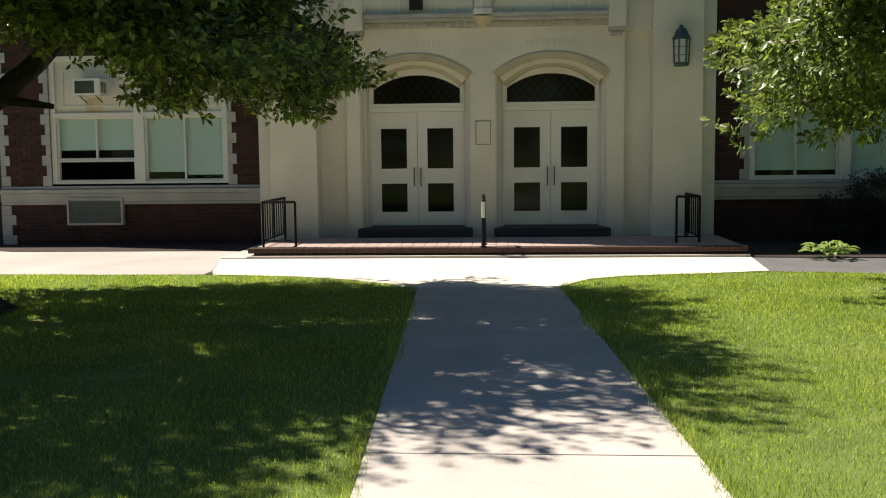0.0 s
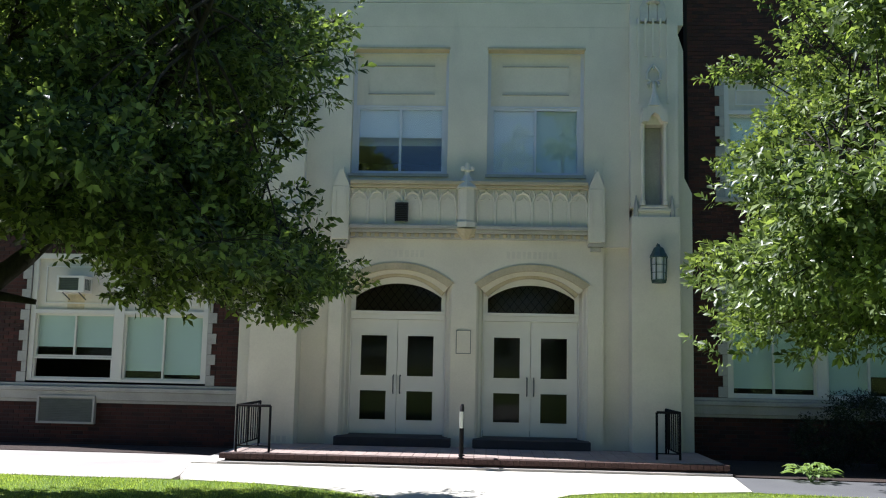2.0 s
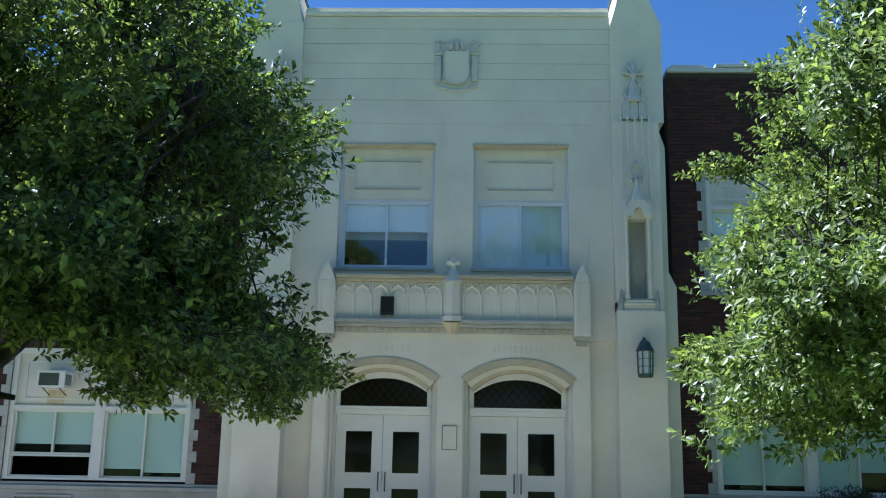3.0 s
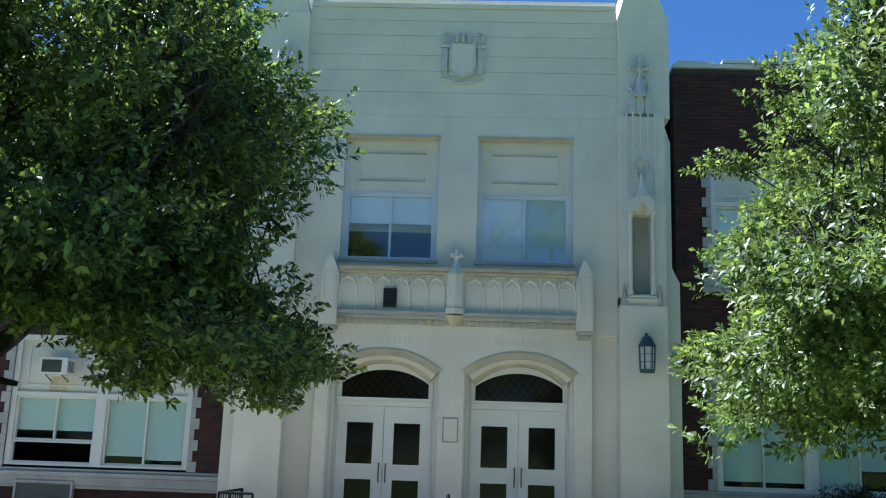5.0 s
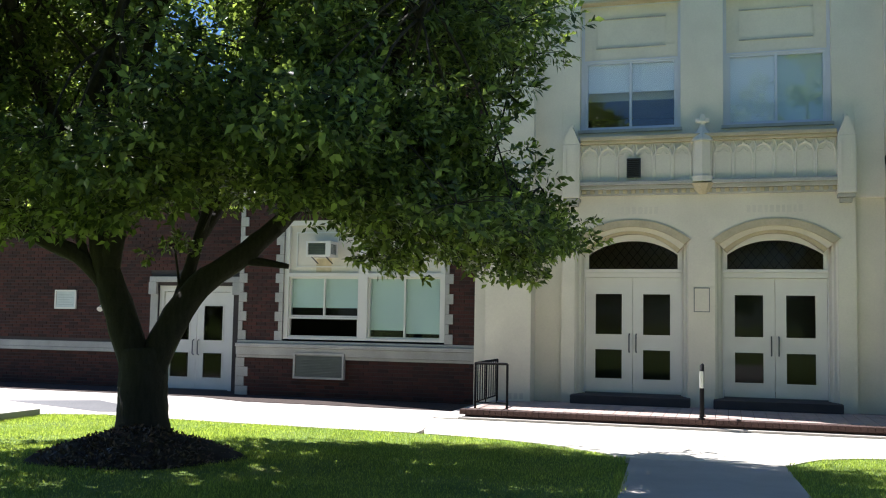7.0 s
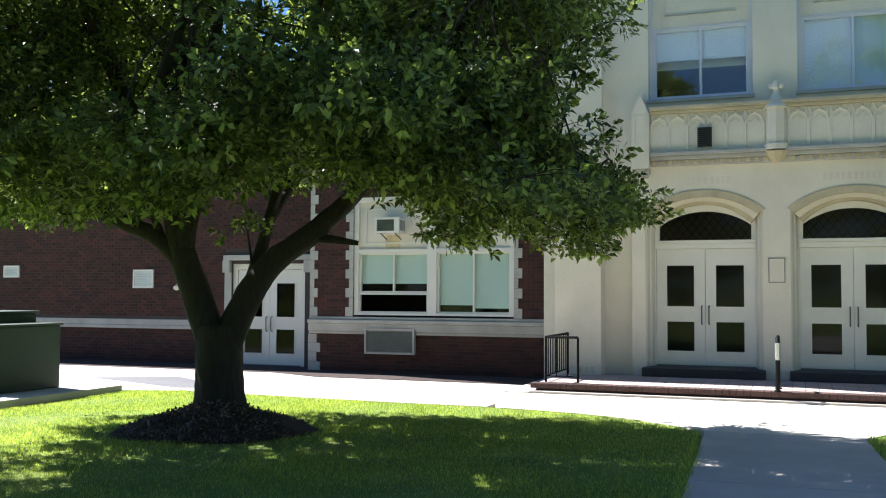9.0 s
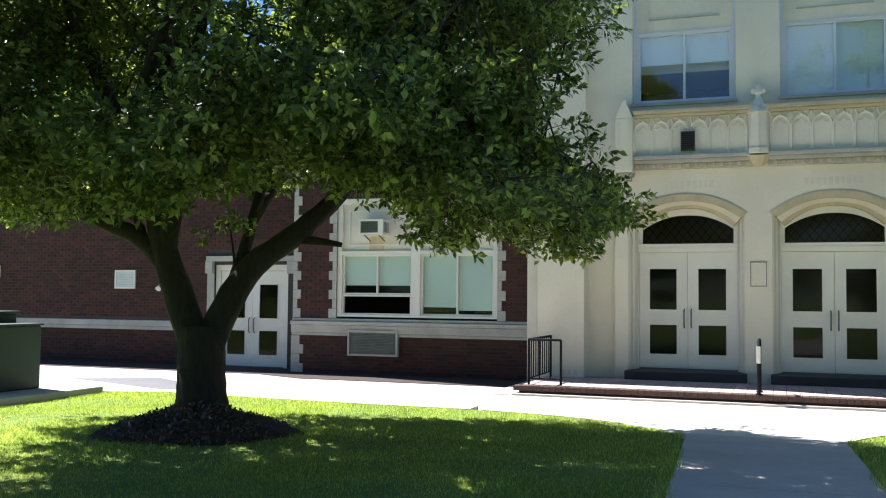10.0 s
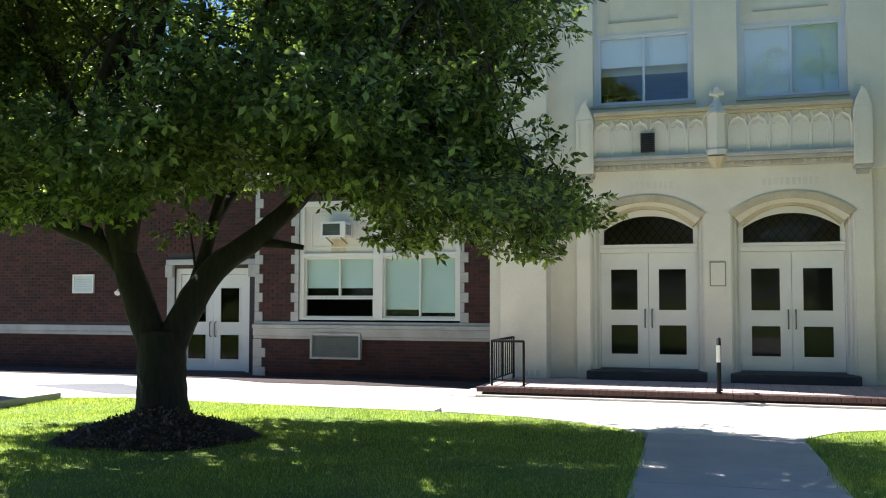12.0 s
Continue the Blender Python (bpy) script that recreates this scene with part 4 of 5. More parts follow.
def wing(name, x0, x1, bays, z_low, y, top, seed, near_stretch=None):
    """A two-storey brick wing with white window bays: bays of (x0, x1)."""
    holes = []
    for a, b in bays:
        holes += [(a, b, 1.16, 3.68), (a, b, 4.95, 7.35)]
    w = group_thing(name, ((x0 + x1) / 2, y + 0.2, 0), "dark red brick wing with stone quoins and sill bands", "wall", kind="structure")
    part("mortar_wall", wall_cells(x0, x1, -0.05, top, y, y + 0.35, holes), MORTAR, w)
    part("sill_band", boxes((x0, x1, y - 0.1, y - 0.001, 0.86, 1.02), (x0, x1, y - 0.14, y - 0.001, 1.022, 1.10), (x0, x1, y - 0.06, y - 0.001, 1.102, 1.16), bevel=0.01), STONE, w, "weathered grey stone sill band")
    part("base_line", boxes((x0, x1, y - 0.07, y - 0.001, 0.80, 0.858), bevel=0.008), STONE, w)
    part("roof_coping", boxes((x0, x1, y - 0.08, y + 0.45, top, top + 0.09), bevel=0.01), COPING, w, "pale metal coping")
    band = [(a - 0.3, b + 0.3, 3.68, 3.95) for a, b in bays]
    stone_holes = [(a - 0.09, b + 0.09, 1.16, 3.68) for a, b in bays] + [(a - 0.09, b + 0.09, 4.95, 7.35) for a, b in bays] + [(x0, x1, 0.80, 1.16)] + band
    rows = brick_field(x0 + 0.004, x1 - 0.004, -0.03, top - 0.03, y, stone_holes, seed)
    for a, b in bays:
        for p, s in ((a, -1), (b, 1)):
            quoins(w, p, s, y, 1.165, 3.68, base=0.09)
            quoins(w, p, s, y, 4.95, 7.35, base=0.09)
        part("upper_sill", boxes((a - 0.2, b + 0.2, y - 0.09, y - 0.001, 4.86, 4.948), bevel=0.01), STONE, w)
        x = a - 0.3
        while x < b + 0.3 - 0.05:
            rows.append((x, x + 0.063, 3.70, 3.93, y - 0.02))
            x += 0.0745
    if near_stretch:
        lo, hi = near_stretch
        close = [r for r in rows if lo <= r[0] <= hi and r[3] < 0.82 and abs((r[1] - r[0]) - BW) < 1e-6][:290]
        chosen = set(close)
        rows = [r for r in rows if r not in chosen]
        bm = boxes((0, BW, 0, 0.03, 0, BH), bevel=0)
        me = mesh_of("brick", bm, BRICK)
        for p, q, za, zb, yy in close:
            ob = new("brick", me)
            ob.parent = w
            ob.location = Vector((p, yy, za)) - ORIGIN[w]
    bricks_mesh("brickwork", rows, w)
    return w


LB, RB = (-8.93, -5.4), (4.5, 8.03)
west = wing("wall_west", -9.95, -4.69, [LB], 0, YW, 9.44, 11, (-9.2, -4.9))
quoins(west, -9.95, 1, YW, 1.165, 8.6, base=0.1)
quoins(west, -9.98, 1, YW, 0.0, 0.79, base=0.2)
east = wing("wall_east", 3.81, 9.05, [RB], 0, YW, 9.44, 12)
part("roof_coping", boxes((3.9, 4.62, YW - 0.05, YW + 0.4, 9.535, 9.60), (4.78, 6.9, YW - 0.12, YW + 0.4, 9.535, 9.60), (7.0, 9.0, YW - 0.12, YW + 0.4, 9.535, 9.59), bevel=0.01), COPING, east)
G, Wb = BLIND, BLIND_W
bay_window("window_3", *LB, YW, 1.2, 2.5, 3.68, "white framed ground floor window, shades half drawn, lower sash dark", (((G, 1.86), (G, 1.86)), ((G, 1.42), (G, 1.36))), True)
bay_window("window_4", *LB, YW, 4.97, 6.6, 7.35, "white framed upper window with pale shades", (((Wb, 5.3), (Wb, 5.3)), ((Wb, 5.6), (Wb, 5.6))), False)
bay_window("window_5", *RB, YW, 1.16, 2.5, 3.68, "white framed ground floor window with green shades drawn", (((G, 1.34), (G, 1.34)), ((G, 1.25), (G, 1.6))), False)
bay_window("window_6", *RB, YW, 4.97, 6.6, 7.35, "white framed upper window with pale shades", (((Wb, 5.0), (Wb, 5.0)), ((Wb, 5.6), (Wb, 5.6))), False)
solid("dark_room", boxes((-9.8, -4.75, YW + 1.6, YW + 1.7, 0.3, 9.0), (-9.8, -4.75, YW + 0.36, YW + 1.7, 0.3, 0.4), (-9.8, -4.75, YW + 0.36, YW + 1.7, 4.2, 4.3), (-9.8, -4.75, YW + 0.36, YW + 1.7, 9.2, 9.3), (-9.9, -9.8, YW + 0.36, YW + 1.7, 0.3, 9.3), (-4.8, -4.72, YW + 0.36, YW + 1.7, 0.3, 9.3)), DARK, "classroom behind the windows, coloured near black as if unlit", "wall", "structure")
solid("dark_room", boxes((3.9, 9.0, YW + 1.6, YW + 1.7, 0.3, 9.0), (3.9, 9.0, YW + 0.36, YW + 1.7, 0.3, 0.4), (3.9, 9.0, YW + 0.36, YW + 1.7, 4.2, 4.3), (3.9, 9.0, YW + 0.36, YW + 1.7, 9.2, 9.3), (8.95, 9.03, YW + 0.36, YW + 1.7, 0.3, 9.3), (3.85, 3.93, YW + 2.42, YW + 2.5, 0.3, 9.3)), DARK, "classroom behind the windows, coloured near black as if unlit", "wall", "structure")
solid("roof_west", boxes((-9.9, -4.75, YW + 0.46, YW + 14, 9.2, 9.4)), ASPHALT, "flat dark roof of the brick wing", "roof", "structure")
solid("roof_east", boxes((3.9, 9.0, YW + 0.46, YW + 14, 9.2, 9.4)), ASPHALT, "flat dark roof of the brick wing", "roof", "structure")
solid("wall_west_side", boxes((-9.95, -9.7, YW + 0.36, YW + 14, -0.05, 9.43)), MORTAR, "plain brick side wall of the wing", "wall", "structure")
solid("wall_east_side", boxes((8.8, 9.05, YW + 0.36, YW + 14, -0.05, 9.43)), MORTAR, "plain brick side wall of the wing", "wall", "structure")

# far wing, one storey, with a side door
far = group_thing("wall_far_wing", (-18, YF + 0.2, 0), "low dark red brick wing with a pale stone band", "wall", kind="structure")
dc, dh = -11.42, 0.83
fholes = [(dc - dh - 0.12, dc + dh + 0.12, -0.05, 2.32)]
part("mortar_wall", wall_cells(-34, -9.96, -0.05, 6.4, YF, YF + 0.35, fholes), MORTAR, far)
part("stone_band", boxes((-34, dc - dh - 0.4, YF - 0.09, YF - 0.001, 0.80, 0.88), (-34, dc - dh - 0.4, YF - 0.06, YF - 0.001, 0.882, 1.02), bevel=0.01), STONE, far, "pale stone band")
part("roof_coping", boxes((-34, -9.97, YF - 0.08, YF + 0.45, 6.4, 6.5)), COPING, far)
rows = brick_field(-26, -9.98, -0.03, 6.36, YF, [(-34, dc - dh - 0.4, 0.79, 1.03), (dc - dh - 0.3, dc + dh + 0.3, -0.1, 2.62)], 21)
bricks_mesh("brickwork", rows, far)
part("door_hood", boxes((dc - dh - 0.3, dc + dh + 0.3, YF - 0.1, YF - 0.001, 2.4, 2.52), (dc + dh + 0.13, dc + dh + 0.32, YF - 0.1, YF - 0.001, 2.12, 2.398), (dc - dh - 0.32, dc - dh - 0.13, YF - 0.1, YF - 0.001, 2.12, 2.398), bevel=0.01), STONE, far, "stone hood over the side door")
part("door_quoin", boxes((dc - dh - 0.3, dc - dh - 0.121, YF - 0.03, YF + 0.1, 0, 2.12)), STONE, far)
d = pair_of_doors("door_3", dc, YF + 0.1, 0.03, 2.18, dh, "closed pair of white glazed side doors in a brick wall")
part("jamb", boxes((dc - dh - 0.12, dc - dh - 0.004, YF + 0.06, YF + 0.2, 0, 2.32), (dc + dh + 0.004, dc + dh + 0.12, YF + 0.06, YF + 0.2, 0, 2.32), (dc - dh - 0.004, dc + dh + 0.004, YF + 0.06, YF + 0.2, 2.19, 2.32)), WHITE, d)
solid("dark_room", boxes((dc - 1.4, dc + 1.4, YF + 2.0, YF + 2.1, 0, 3), (dc - 1.4, dc + 1.4, YF + 0.36, YF + 2.0, -0.05, 0.01), (dc - 1.4, dc + 1.4, YF + 0.36, YF + 2.0, 2.6, 2.7), (dc - 1.5, dc - 1.402, YF + 0.36, YF + 2.1, -0.05, 2.7), (dc + 1.402, dc + 1.45, YF + 0.36, YF + 2.1, -0.05, 2.7)), DARK, "hall behind the side doors, coloured near black as if unlit", "wall", "structure")
solid("roof_far_wing", boxes((-34, -10, YF + 0.46, YF + 12, 6.2, 6.35)), ASPHALT, "flat dark roof of the low wing", "roof", "structure")

for a, b, za, zb, lab in ((-15.1, -14.52, 1.76, 2.2, "pale framed notice board on the brick wall"), (-19.1, -18.6, 2.02, 2.32, "small white sign plate on the brick wall")):
    sg = group_thing("wall_sign", ((a + b) / 2, YF, za), lab, "sign")
    part("frame", wall_cells(a, b, za, zb, YF - 0.06, YF - 0.014, [(a + 0.035, b - 0.035, za + 0.035, zb - 0.035)]), WHITE, sg)
    part("board", boxes((a + 0.035, b - 0.035, YF - 0.035, YF - 0.014, za + 0.035, zb - 0.035)), SIGN, sg)
    n = 5
    for k in range(n):
        z = za + 0.09 + k * (zb - za - 0.16) / n
        part("text_bar", boxes((a + 0.08, b - 0.08 - 0.05 * (k % 3), YF - 0.039, YF - 0.036, z, z + 0.018)), GREY_INK, sg)
fl = group_thing("security_light", (-13.8, YF - 0.1, 1.75), "small white security light on the brick wall", "light")
bm = bmesh.new()
tube(bm, [(-13.8, YF - 0.013, 1.8), (-13.8, YF - 0.1, 1.82)], [0.06, 0.05], 8)
part("housing", bm, WHITE, fl)
bm = bmesh.new()
tube(bm, [(-13.8, YF - 0.1, 1.81), (-13.78, YF - 0.17, 1.76)], [0.04, 0.07], 8)
part("head", bm, WHITE, fl)

# air conditioner in the head panel, its bracket and stain
ac = group_thing("air_conditioner", (-8.03, YW - 0.05, 2.9), "white boxed window air conditioner in the head panel", "air conditioner")
part("case", wall_cells(-8.31, -7.77, 2.9, 3.22, YW - 0.3, YW + 0.1, [(-8.27, -7.88, 2.94, 3.18)]), WHITE, ac)
part("coil", boxes((-8.27, -7.88, YW - 0.26, YW - 0.2, 2.94, 3.18)), VENT, ac, "dark finned coil")
for i in range(7):
    part("fin", boxes((-8.27, -7.88, YW - 0.285, YW - 0.262, 2.955 + i * 0.033, 2.963 + i * 0.033)), STEEL, ac)
for i in range(4):
    part("side_louvre", boxes((-7.768, -7.762, YW - 0.26 + i * 0.07, YW - 0.22 + i * 0.07, 2.95, 3.16)), VENT, ac)
bm = bmesh.new()
tube(bm, [(-8.2, YW - 0.26, 2.899), (-8.2, YW + 0.08, 2.78)], [0.012, 0.012], 6)
part("bracket", bm, STEEL, ac)
bm = bmesh.new()
tube(bm, [(-7.88, YW - 0.26, 2.899), (-7.88, YW + 0.08, 2.78)], [0.012, 0.012], 6)
part("bracket", bm, STEEL, ac)
solid("rust_streak", boxes((-8.24, -7.9, YW + 0.086, YW + 0.0895, 2.6, 2.88)), RUST, "rust coloured streak below the air conditioner", "stain")

# framed louvre in the plinth
vt = group_thing("plinth_vent", (-8.04, YW - 0.12, 0.4), "grey louvred vent in a pale frame set in the brick plinth", "vent")
part("frame", wall_cells(-8.6, -7.48, 0.4, 0.93, YW - 0.155, YW - 0.05, [(-8.56, -7.52, 0.44, 0.89)]), STONE, vt)
part("backing", boxes((-8.56, -7.52, YW - 0.08, YW - 0.06, 0.44, 0.89)), VENT, vt)
for i in range(14):
    part("slat", boxes((-8.56, -7.52, YW - 0.13, YW - 0.082, 0.447 + i * 0.0315, 0.457 + i * 0.0315)), VENT, vt)

# ---- handrails ----


def guard_rail(label, posts, top, base, xw, y0, y1):
    """A short black railing: two runs meeting at a corner post, with upright bars."""
    r = group_thing("railing", (posts[0][0], posts[0][1], base), label, "railing")
    for a, b in zip(posts, posts[1:]):
        bm = bmesh.new()
        tube(bm, [(*a, top), (*b, top)], [0.022, 0.022], 8)
        part("top_rail", bm, BLACK_IRON, r)
        bm = bmesh.new()
        tube(bm, [(*a, base + 0.1), (*b, base + 0.1)], [0.012, 0.012], 6)
        part("bottom_rail", bm, BLACK_IRON, r)
        n = max(2, int((Vector(a) - Vector(b)).length / 0.17))
        for k in range(1, n):
            p = Vector(a).lerp(Vector(b), k / n)
            bm = bmesh.new()
            tube(bm, [(p.x, p.y, base + 0.1), (p.x, p.y, top)], [0.012, 0.012], 6)
            part("bar", bm, BLACK_IRON, r)
    for p in posts:
        bm = bmesh.new()
        tube(bm, [(*p, base), (*p, top)], [0.021, 0.021], 8)
        part("post", bm, BLACK_IRON, r)


guard_rail("black iron guard rail at the edge of the platform", [(-4.12, 17.65), (-4.1, 15.95), (-3.55, 15.95)], 0.93, 0.178, 0, 0, 0)
guard_rail("black iron guard rail beside the entrance platform", [(3.2, 17.66), (3.2, 16.4), (2.82, 16.4)], 0.95, 0.178, 0, 0, 0)
hr = group_thing("handrail", (-0.4, 15.7, 0.05), "single black handrail with a pale worn grip on the steps", "handrail")
bm = bmesh.new()
tube(bm, [(-0.4, 15.72, 0.178), (-0.4, 15.72, 0.93), (-0.4, 15.78, 1.0), (-0.4, 16.1, 1.0), (-0.4, 16.16, 0.93), (-0.4, 16.16, 0.178)], [0.03] * 6, 10)
part("rail", bm, BLACK_IRON, hr)
bm = bmesh.new()
tube(bm, [(-0.4, 15.7, 0.66), (-0.4, 15.7, 0.92)], [0.034, 0.034], 8)
part("grip", bm, surface("worn_bare_metal", (0.6, 0.6, 0.58), 0.35, 0.6, 60, 5, 0.1, 0.05), hr, "pale worn metal grip")
for yy in (15.72, 16.16):
    bm = bmesh.new()
    tube(bm, [(-0.4, yy, 0.178), (-0.4, yy, 0.2)], [0.055, 0.05], 10)
    part("foot_flange", bm, BLACK_IRON, hr)

# ---- transformer cabinet on its pad ----
solid("equipment_pad", boxes((-14.2, -10.58, 10.5, 13.2, -0.05, 0.12), bevel=0.02), CONCRETE, "low pale concrete equipment pad at the lawn edge", "concrete pad", "structure")
tb = group_thing("utility_cabinet", (-12.6, 12, 0.12), "dark green steel utility cabinet on a concrete pad", "utility cabinet")
part("body", boxes((-13.500, -11.750, 11.1, 12.5, 0.12, 1.30), bevel=0.025), GREEN_METAL, tb)
part("lid", boxes((-13.540, -11.710, 11.06, 12.54, 1.302, 1.345), bevel=0.015), GREEN_METAL, tb)
part("side_compartment", boxes((-11.748, -11.250, 11.2, 12.5, 0.12, 1.12), bevel=0.02), GREEN_METAL, tb)
part("compartment_lid", boxes((-11.747, -11.220, 11.17, 12.53, 1.122, 1.155), bevel=0.01), GREEN_METAL, tb)
for x in (-13.3, -12.95):
    part("cooling_fin", boxes((x, x + 0.04, 11.0, 11.098, 0.3, 1.1)), GREEN_METAL, tb)
part("latch", boxes((-12.1, -12.04, 11.07, 11.098, 0.6, 0.72), bevel=0.006), STEEL, tb)

# ---- leaves ----


def leaf_mesh(name, points, normals, size, material, seed, ratio=0.52, droop=0.25):
    """Folded leaves: two triangles on either side of a midrib, one island each."""
    rng = np.random.default_rng(seed)
    n = len(points)
    pts = np.asarray(points, float)
    d = np.asarray(normals, float) + rng.normal(0, 0.75, (n, 3))
    d[:, 2] -= droop
    d /= np.linalg.norm(d, axis=1)[:, None]
    r = rng.normal(0, 0.8, (n, 3)) + np.array([0, 0, 1.0])
    s = np.cross(d, r)
    s /= np.linalg.norm(s, axis=1)[:, None] + 1e-9
    up = np.cross(s, d)
    ln = size * rng.uniform(0.65, 1.3, n)[:, None]
    w = ln * ratio * 0.5
    a = pts
    b = pts + d * ln
    m = pts + d * ln * 0.45
    l = m + s * w + up * w * 0.35
    q = m - s * w + up * w * 0.35
    verts = np.stack([a, l, b, q], 1).reshape(-1, 3)
    i = np.arange(n)[:, None] * 4
    faces = np.concatenate([i + [0, 1, 2], i + [0, 2, 3]], 1).reshape(-1, 3)
    me = bpy.data.meshes.new(name)
    me.vertices.add(len(verts))
    me.vertices.foreach_set("co", verts.ravel())
    me.loops.add(faces.size)
    me.loops.foreach_set("vertex_index", faces.ravel().astype(np.int32))
    me.polygons.add(len(faces))
    me.polygons.foreach_set("loop_start", np.arange(0, faces.size, 3, dtype=np.int32))
    me.polygons.foreach_set("loop_total", np.full(len(faces), 3, dtype=np.int32))
    me.update(calc_edges=True)
    me.materials.append(material)
    return me


def crown_clumps(center, profile, count, seed, shell=0.55, squash=None):
    """Clump centres in a crown whose radius at each height follows the profile; uneven, with gaps."""
    rng = np.random.default_rng(seed)
    zs, rs = np.array(profile).T
    out = []
    while len(out) < count:
        z = rng.uniform(zs[0], zs[-1])
        R = np.interp(z, zs, rs)
        if rng.uniform() > (R / rs.max()) ** 1.2 + 0.08:
            continue
        a = rng.uniform(0, 2 * math.pi)
        lump = 1 + 0.10 * math.sin(3 * a + z * 1.3 + seed) + 0.07 * math.sin(5 * a - z * 2.1 + 2 * seed)
        k = 1 - shell * rng.uniform(0, 1) ** 1.6
        x, y = R * k * lump * math.cos(a), R * k * lump * math.sin(a)
        if squash:
            x, y = x * squash[0], y * squash[1]
        if noise.noise(Vector((x, y, z)) * 0.9 + Vector((seed * 7.1, 0, 0))) < -0.22:
            continue
        out.append((center[0] + x, center[1] + y, z))
    return np.array(out)


def leaves_round(clumps, per, spread, center, seed):
    """Whorls of leaves round short twigs in each clump."""
    rng = np.random.default_rng(seed)
    pts, nrm = [], []
    for c in clumps:
        out = c - np.array(center)
        out /= np.linalg.norm(out) + 1e-9
        k = max(3, int(per / 9 * rng.uniform(0.6, 1.4)))
        ball = rng.normal(0, 1, (k, 3))
        ball *= (rng.uniform(0.1, 1, k) ** 0.45 / np.linalg.norm(ball, axis=1))[:, None]
        tips = c + ball * spread * np.array([1, 1, 0.75])
        for t in tips:
            tw = out * 0.8 + rng.normal(0, 0.6, 3)
            tw /= np.linalg.norm(tw)
            m = 9
            pts.append(t + tw * rng.uniform(-0.12, 0.1, (m, 1)) + rng.normal(0, 0.025, (m, 3)))
            nrm.append(np.repeat(tw[None] * 0.7, m, 0))
    return np.concatenate(pts), np.concatenate(nrm)


def leaf_rosettes(tips, axes, size, material, seed, name="crown"):
    """Long leaves set in star-shaped whorls round the shoot tips, each folded along its midrib and bent down at its point."""
    rng = np.random.default_rng(seed)
    k = len(tips)
    m = 11
    ax = axes / (np.linalg.norm(axes, axis=1)[:, None] + 1e-9)
    ref = np.where(np.abs(ax[:, 2:3]) < 0.9, np.array([[0, 0, 1.0]]), np.array([[1.0, 0, 0]]))
    e1 = np.cross(ax, ref)
    e1 /= np.linalg.norm(e1, axis=1)[:, None]
    e2 = np.cross(ax, e1)
    turn = rng.uniform(0, 6.28, (k, 1)) + np.arange(m) * 2.4 + rng.normal(0, 0.25, (k, m))
    lift = np.linspace(0.25, 1.75, m) + rng.normal(0, 0.22, (k, m))
    radial = e1[:, None] * np.cos(turn)[..., None] + e2[:, None] * np.sin(turn)[..., None]
    axis = np.repeat(ax[:, None], m, 1)
    d = axis * np.cos(lift)[..., None] + radial * np.sin(lift)[..., None]
    up = axis * np.sin(lift)[..., None] - radial * np.cos(lift)[..., None]
    back = np.linspace(0.0, -0.2, m) * (size / 0.13)
    root = tips[:, None] + axis * back[None, :, None] + rng.normal(0, 0.006, (k, m, 3))
    d, up, root = d.reshape(-1, 3), up.reshape(-1, 3), root.reshape(-1, 3)
    side = np.cross(d, up)
    ln = size * rng.uniform(0.6, 1.25, len(d))[:, None]
    w = ln * rng.uniform(0.21, 0.29, len(d))[:, None]
    sag = np.zeros_like(d)
    sag[:, 2:3] = -ln * rng.uniform(0.08, 0.32, len(d))[:, None]
    mid = root + d * ln * 0.58 + sag * 0.3
    tip = root + d * ln + sag
    lft = mid + side * w + up * w * 0.35
    rgt = mid - side * w + up * w * 0.35
    n = len(d)
    verts = np.stack([root, lft, tip, rgt, mid], 1).reshape(-1, 3)
    i = np.arange(n)[:, None] * 5
    faces = np.concatenate([i + [0, 4, 1], i + [1, 4, 2], i + [2, 4, 3], i + [3, 4, 0]], 1).reshape(-1, 3)
    me = bpy.data.meshes.new(name)
    me.vertices.add(len(verts))
    me.vertices.foreach_set("co", verts.ravel())
    me.loops.add(faces.size)
    me.loops.foreach_set("vertex_index", faces.ravel().astype(np.int32))
    me.polygons.add(len(faces))
    me.polygons.foreach_set("loop_start", np.arange(0, faces.size, 3, dtype=np.int32))
    me.polygons.foreach_set("loop_total", np.full(len(faces), 3, dtype=np.int32))
    me.update(calc_edges=True)
    me.materials.append(material)
    return me


def bough_points(count, span, middle, half, low, top, flank, seed, gaps=-0.2):
    """Bough ends (u, b, v) in a lens-shaped crown between its underside low(u) and its upper side top(u), u in span, b within half of
    middle; flank(u, b, v) tells what lies within its side. Denser towards the outside, with gaps."""
    rng = np.random.default_rng(seed)
    out = []
    while len(out) < count:
        u = rng.uniform(*span)
        rb = 1 - rng.uniform() ** 1.6
        b = middle + half * rb * rng.choice((-1, 1)) * (1 + 0.06 * math.sin(3 * u + seed))
        g = math.sqrt(max(0.0, 1 - rb ** 2.6))
        lo = 1.64 + (low(u) - 1.64) * (12.3 + b) / 12.3
        waist = min(3.9, 0.5 * (lo + top(u)))
        lo, hi = waist + (lo - waist) * (0.25 + 0.75 * g), waist + (top(u) - waist) * (0.2 + 0.8 * g)
        pick = rng.uniform()
        f = 1 - 0.3 * rng.uniform() ** 1.5 if pick < 0.45 else (0.22 * rng.uniform() if pick < 0.66 else rng.uniform())
        v = lo + (hi - lo) * f
        if not flank(u, b, v) or noise.noise(Vector((u, b, v * 1.3)) * 0.75 + Vector((seed * 3.7, 0, 0))) < gaps:
            continue
        out.append((u, b, v))
    return np.array(out)


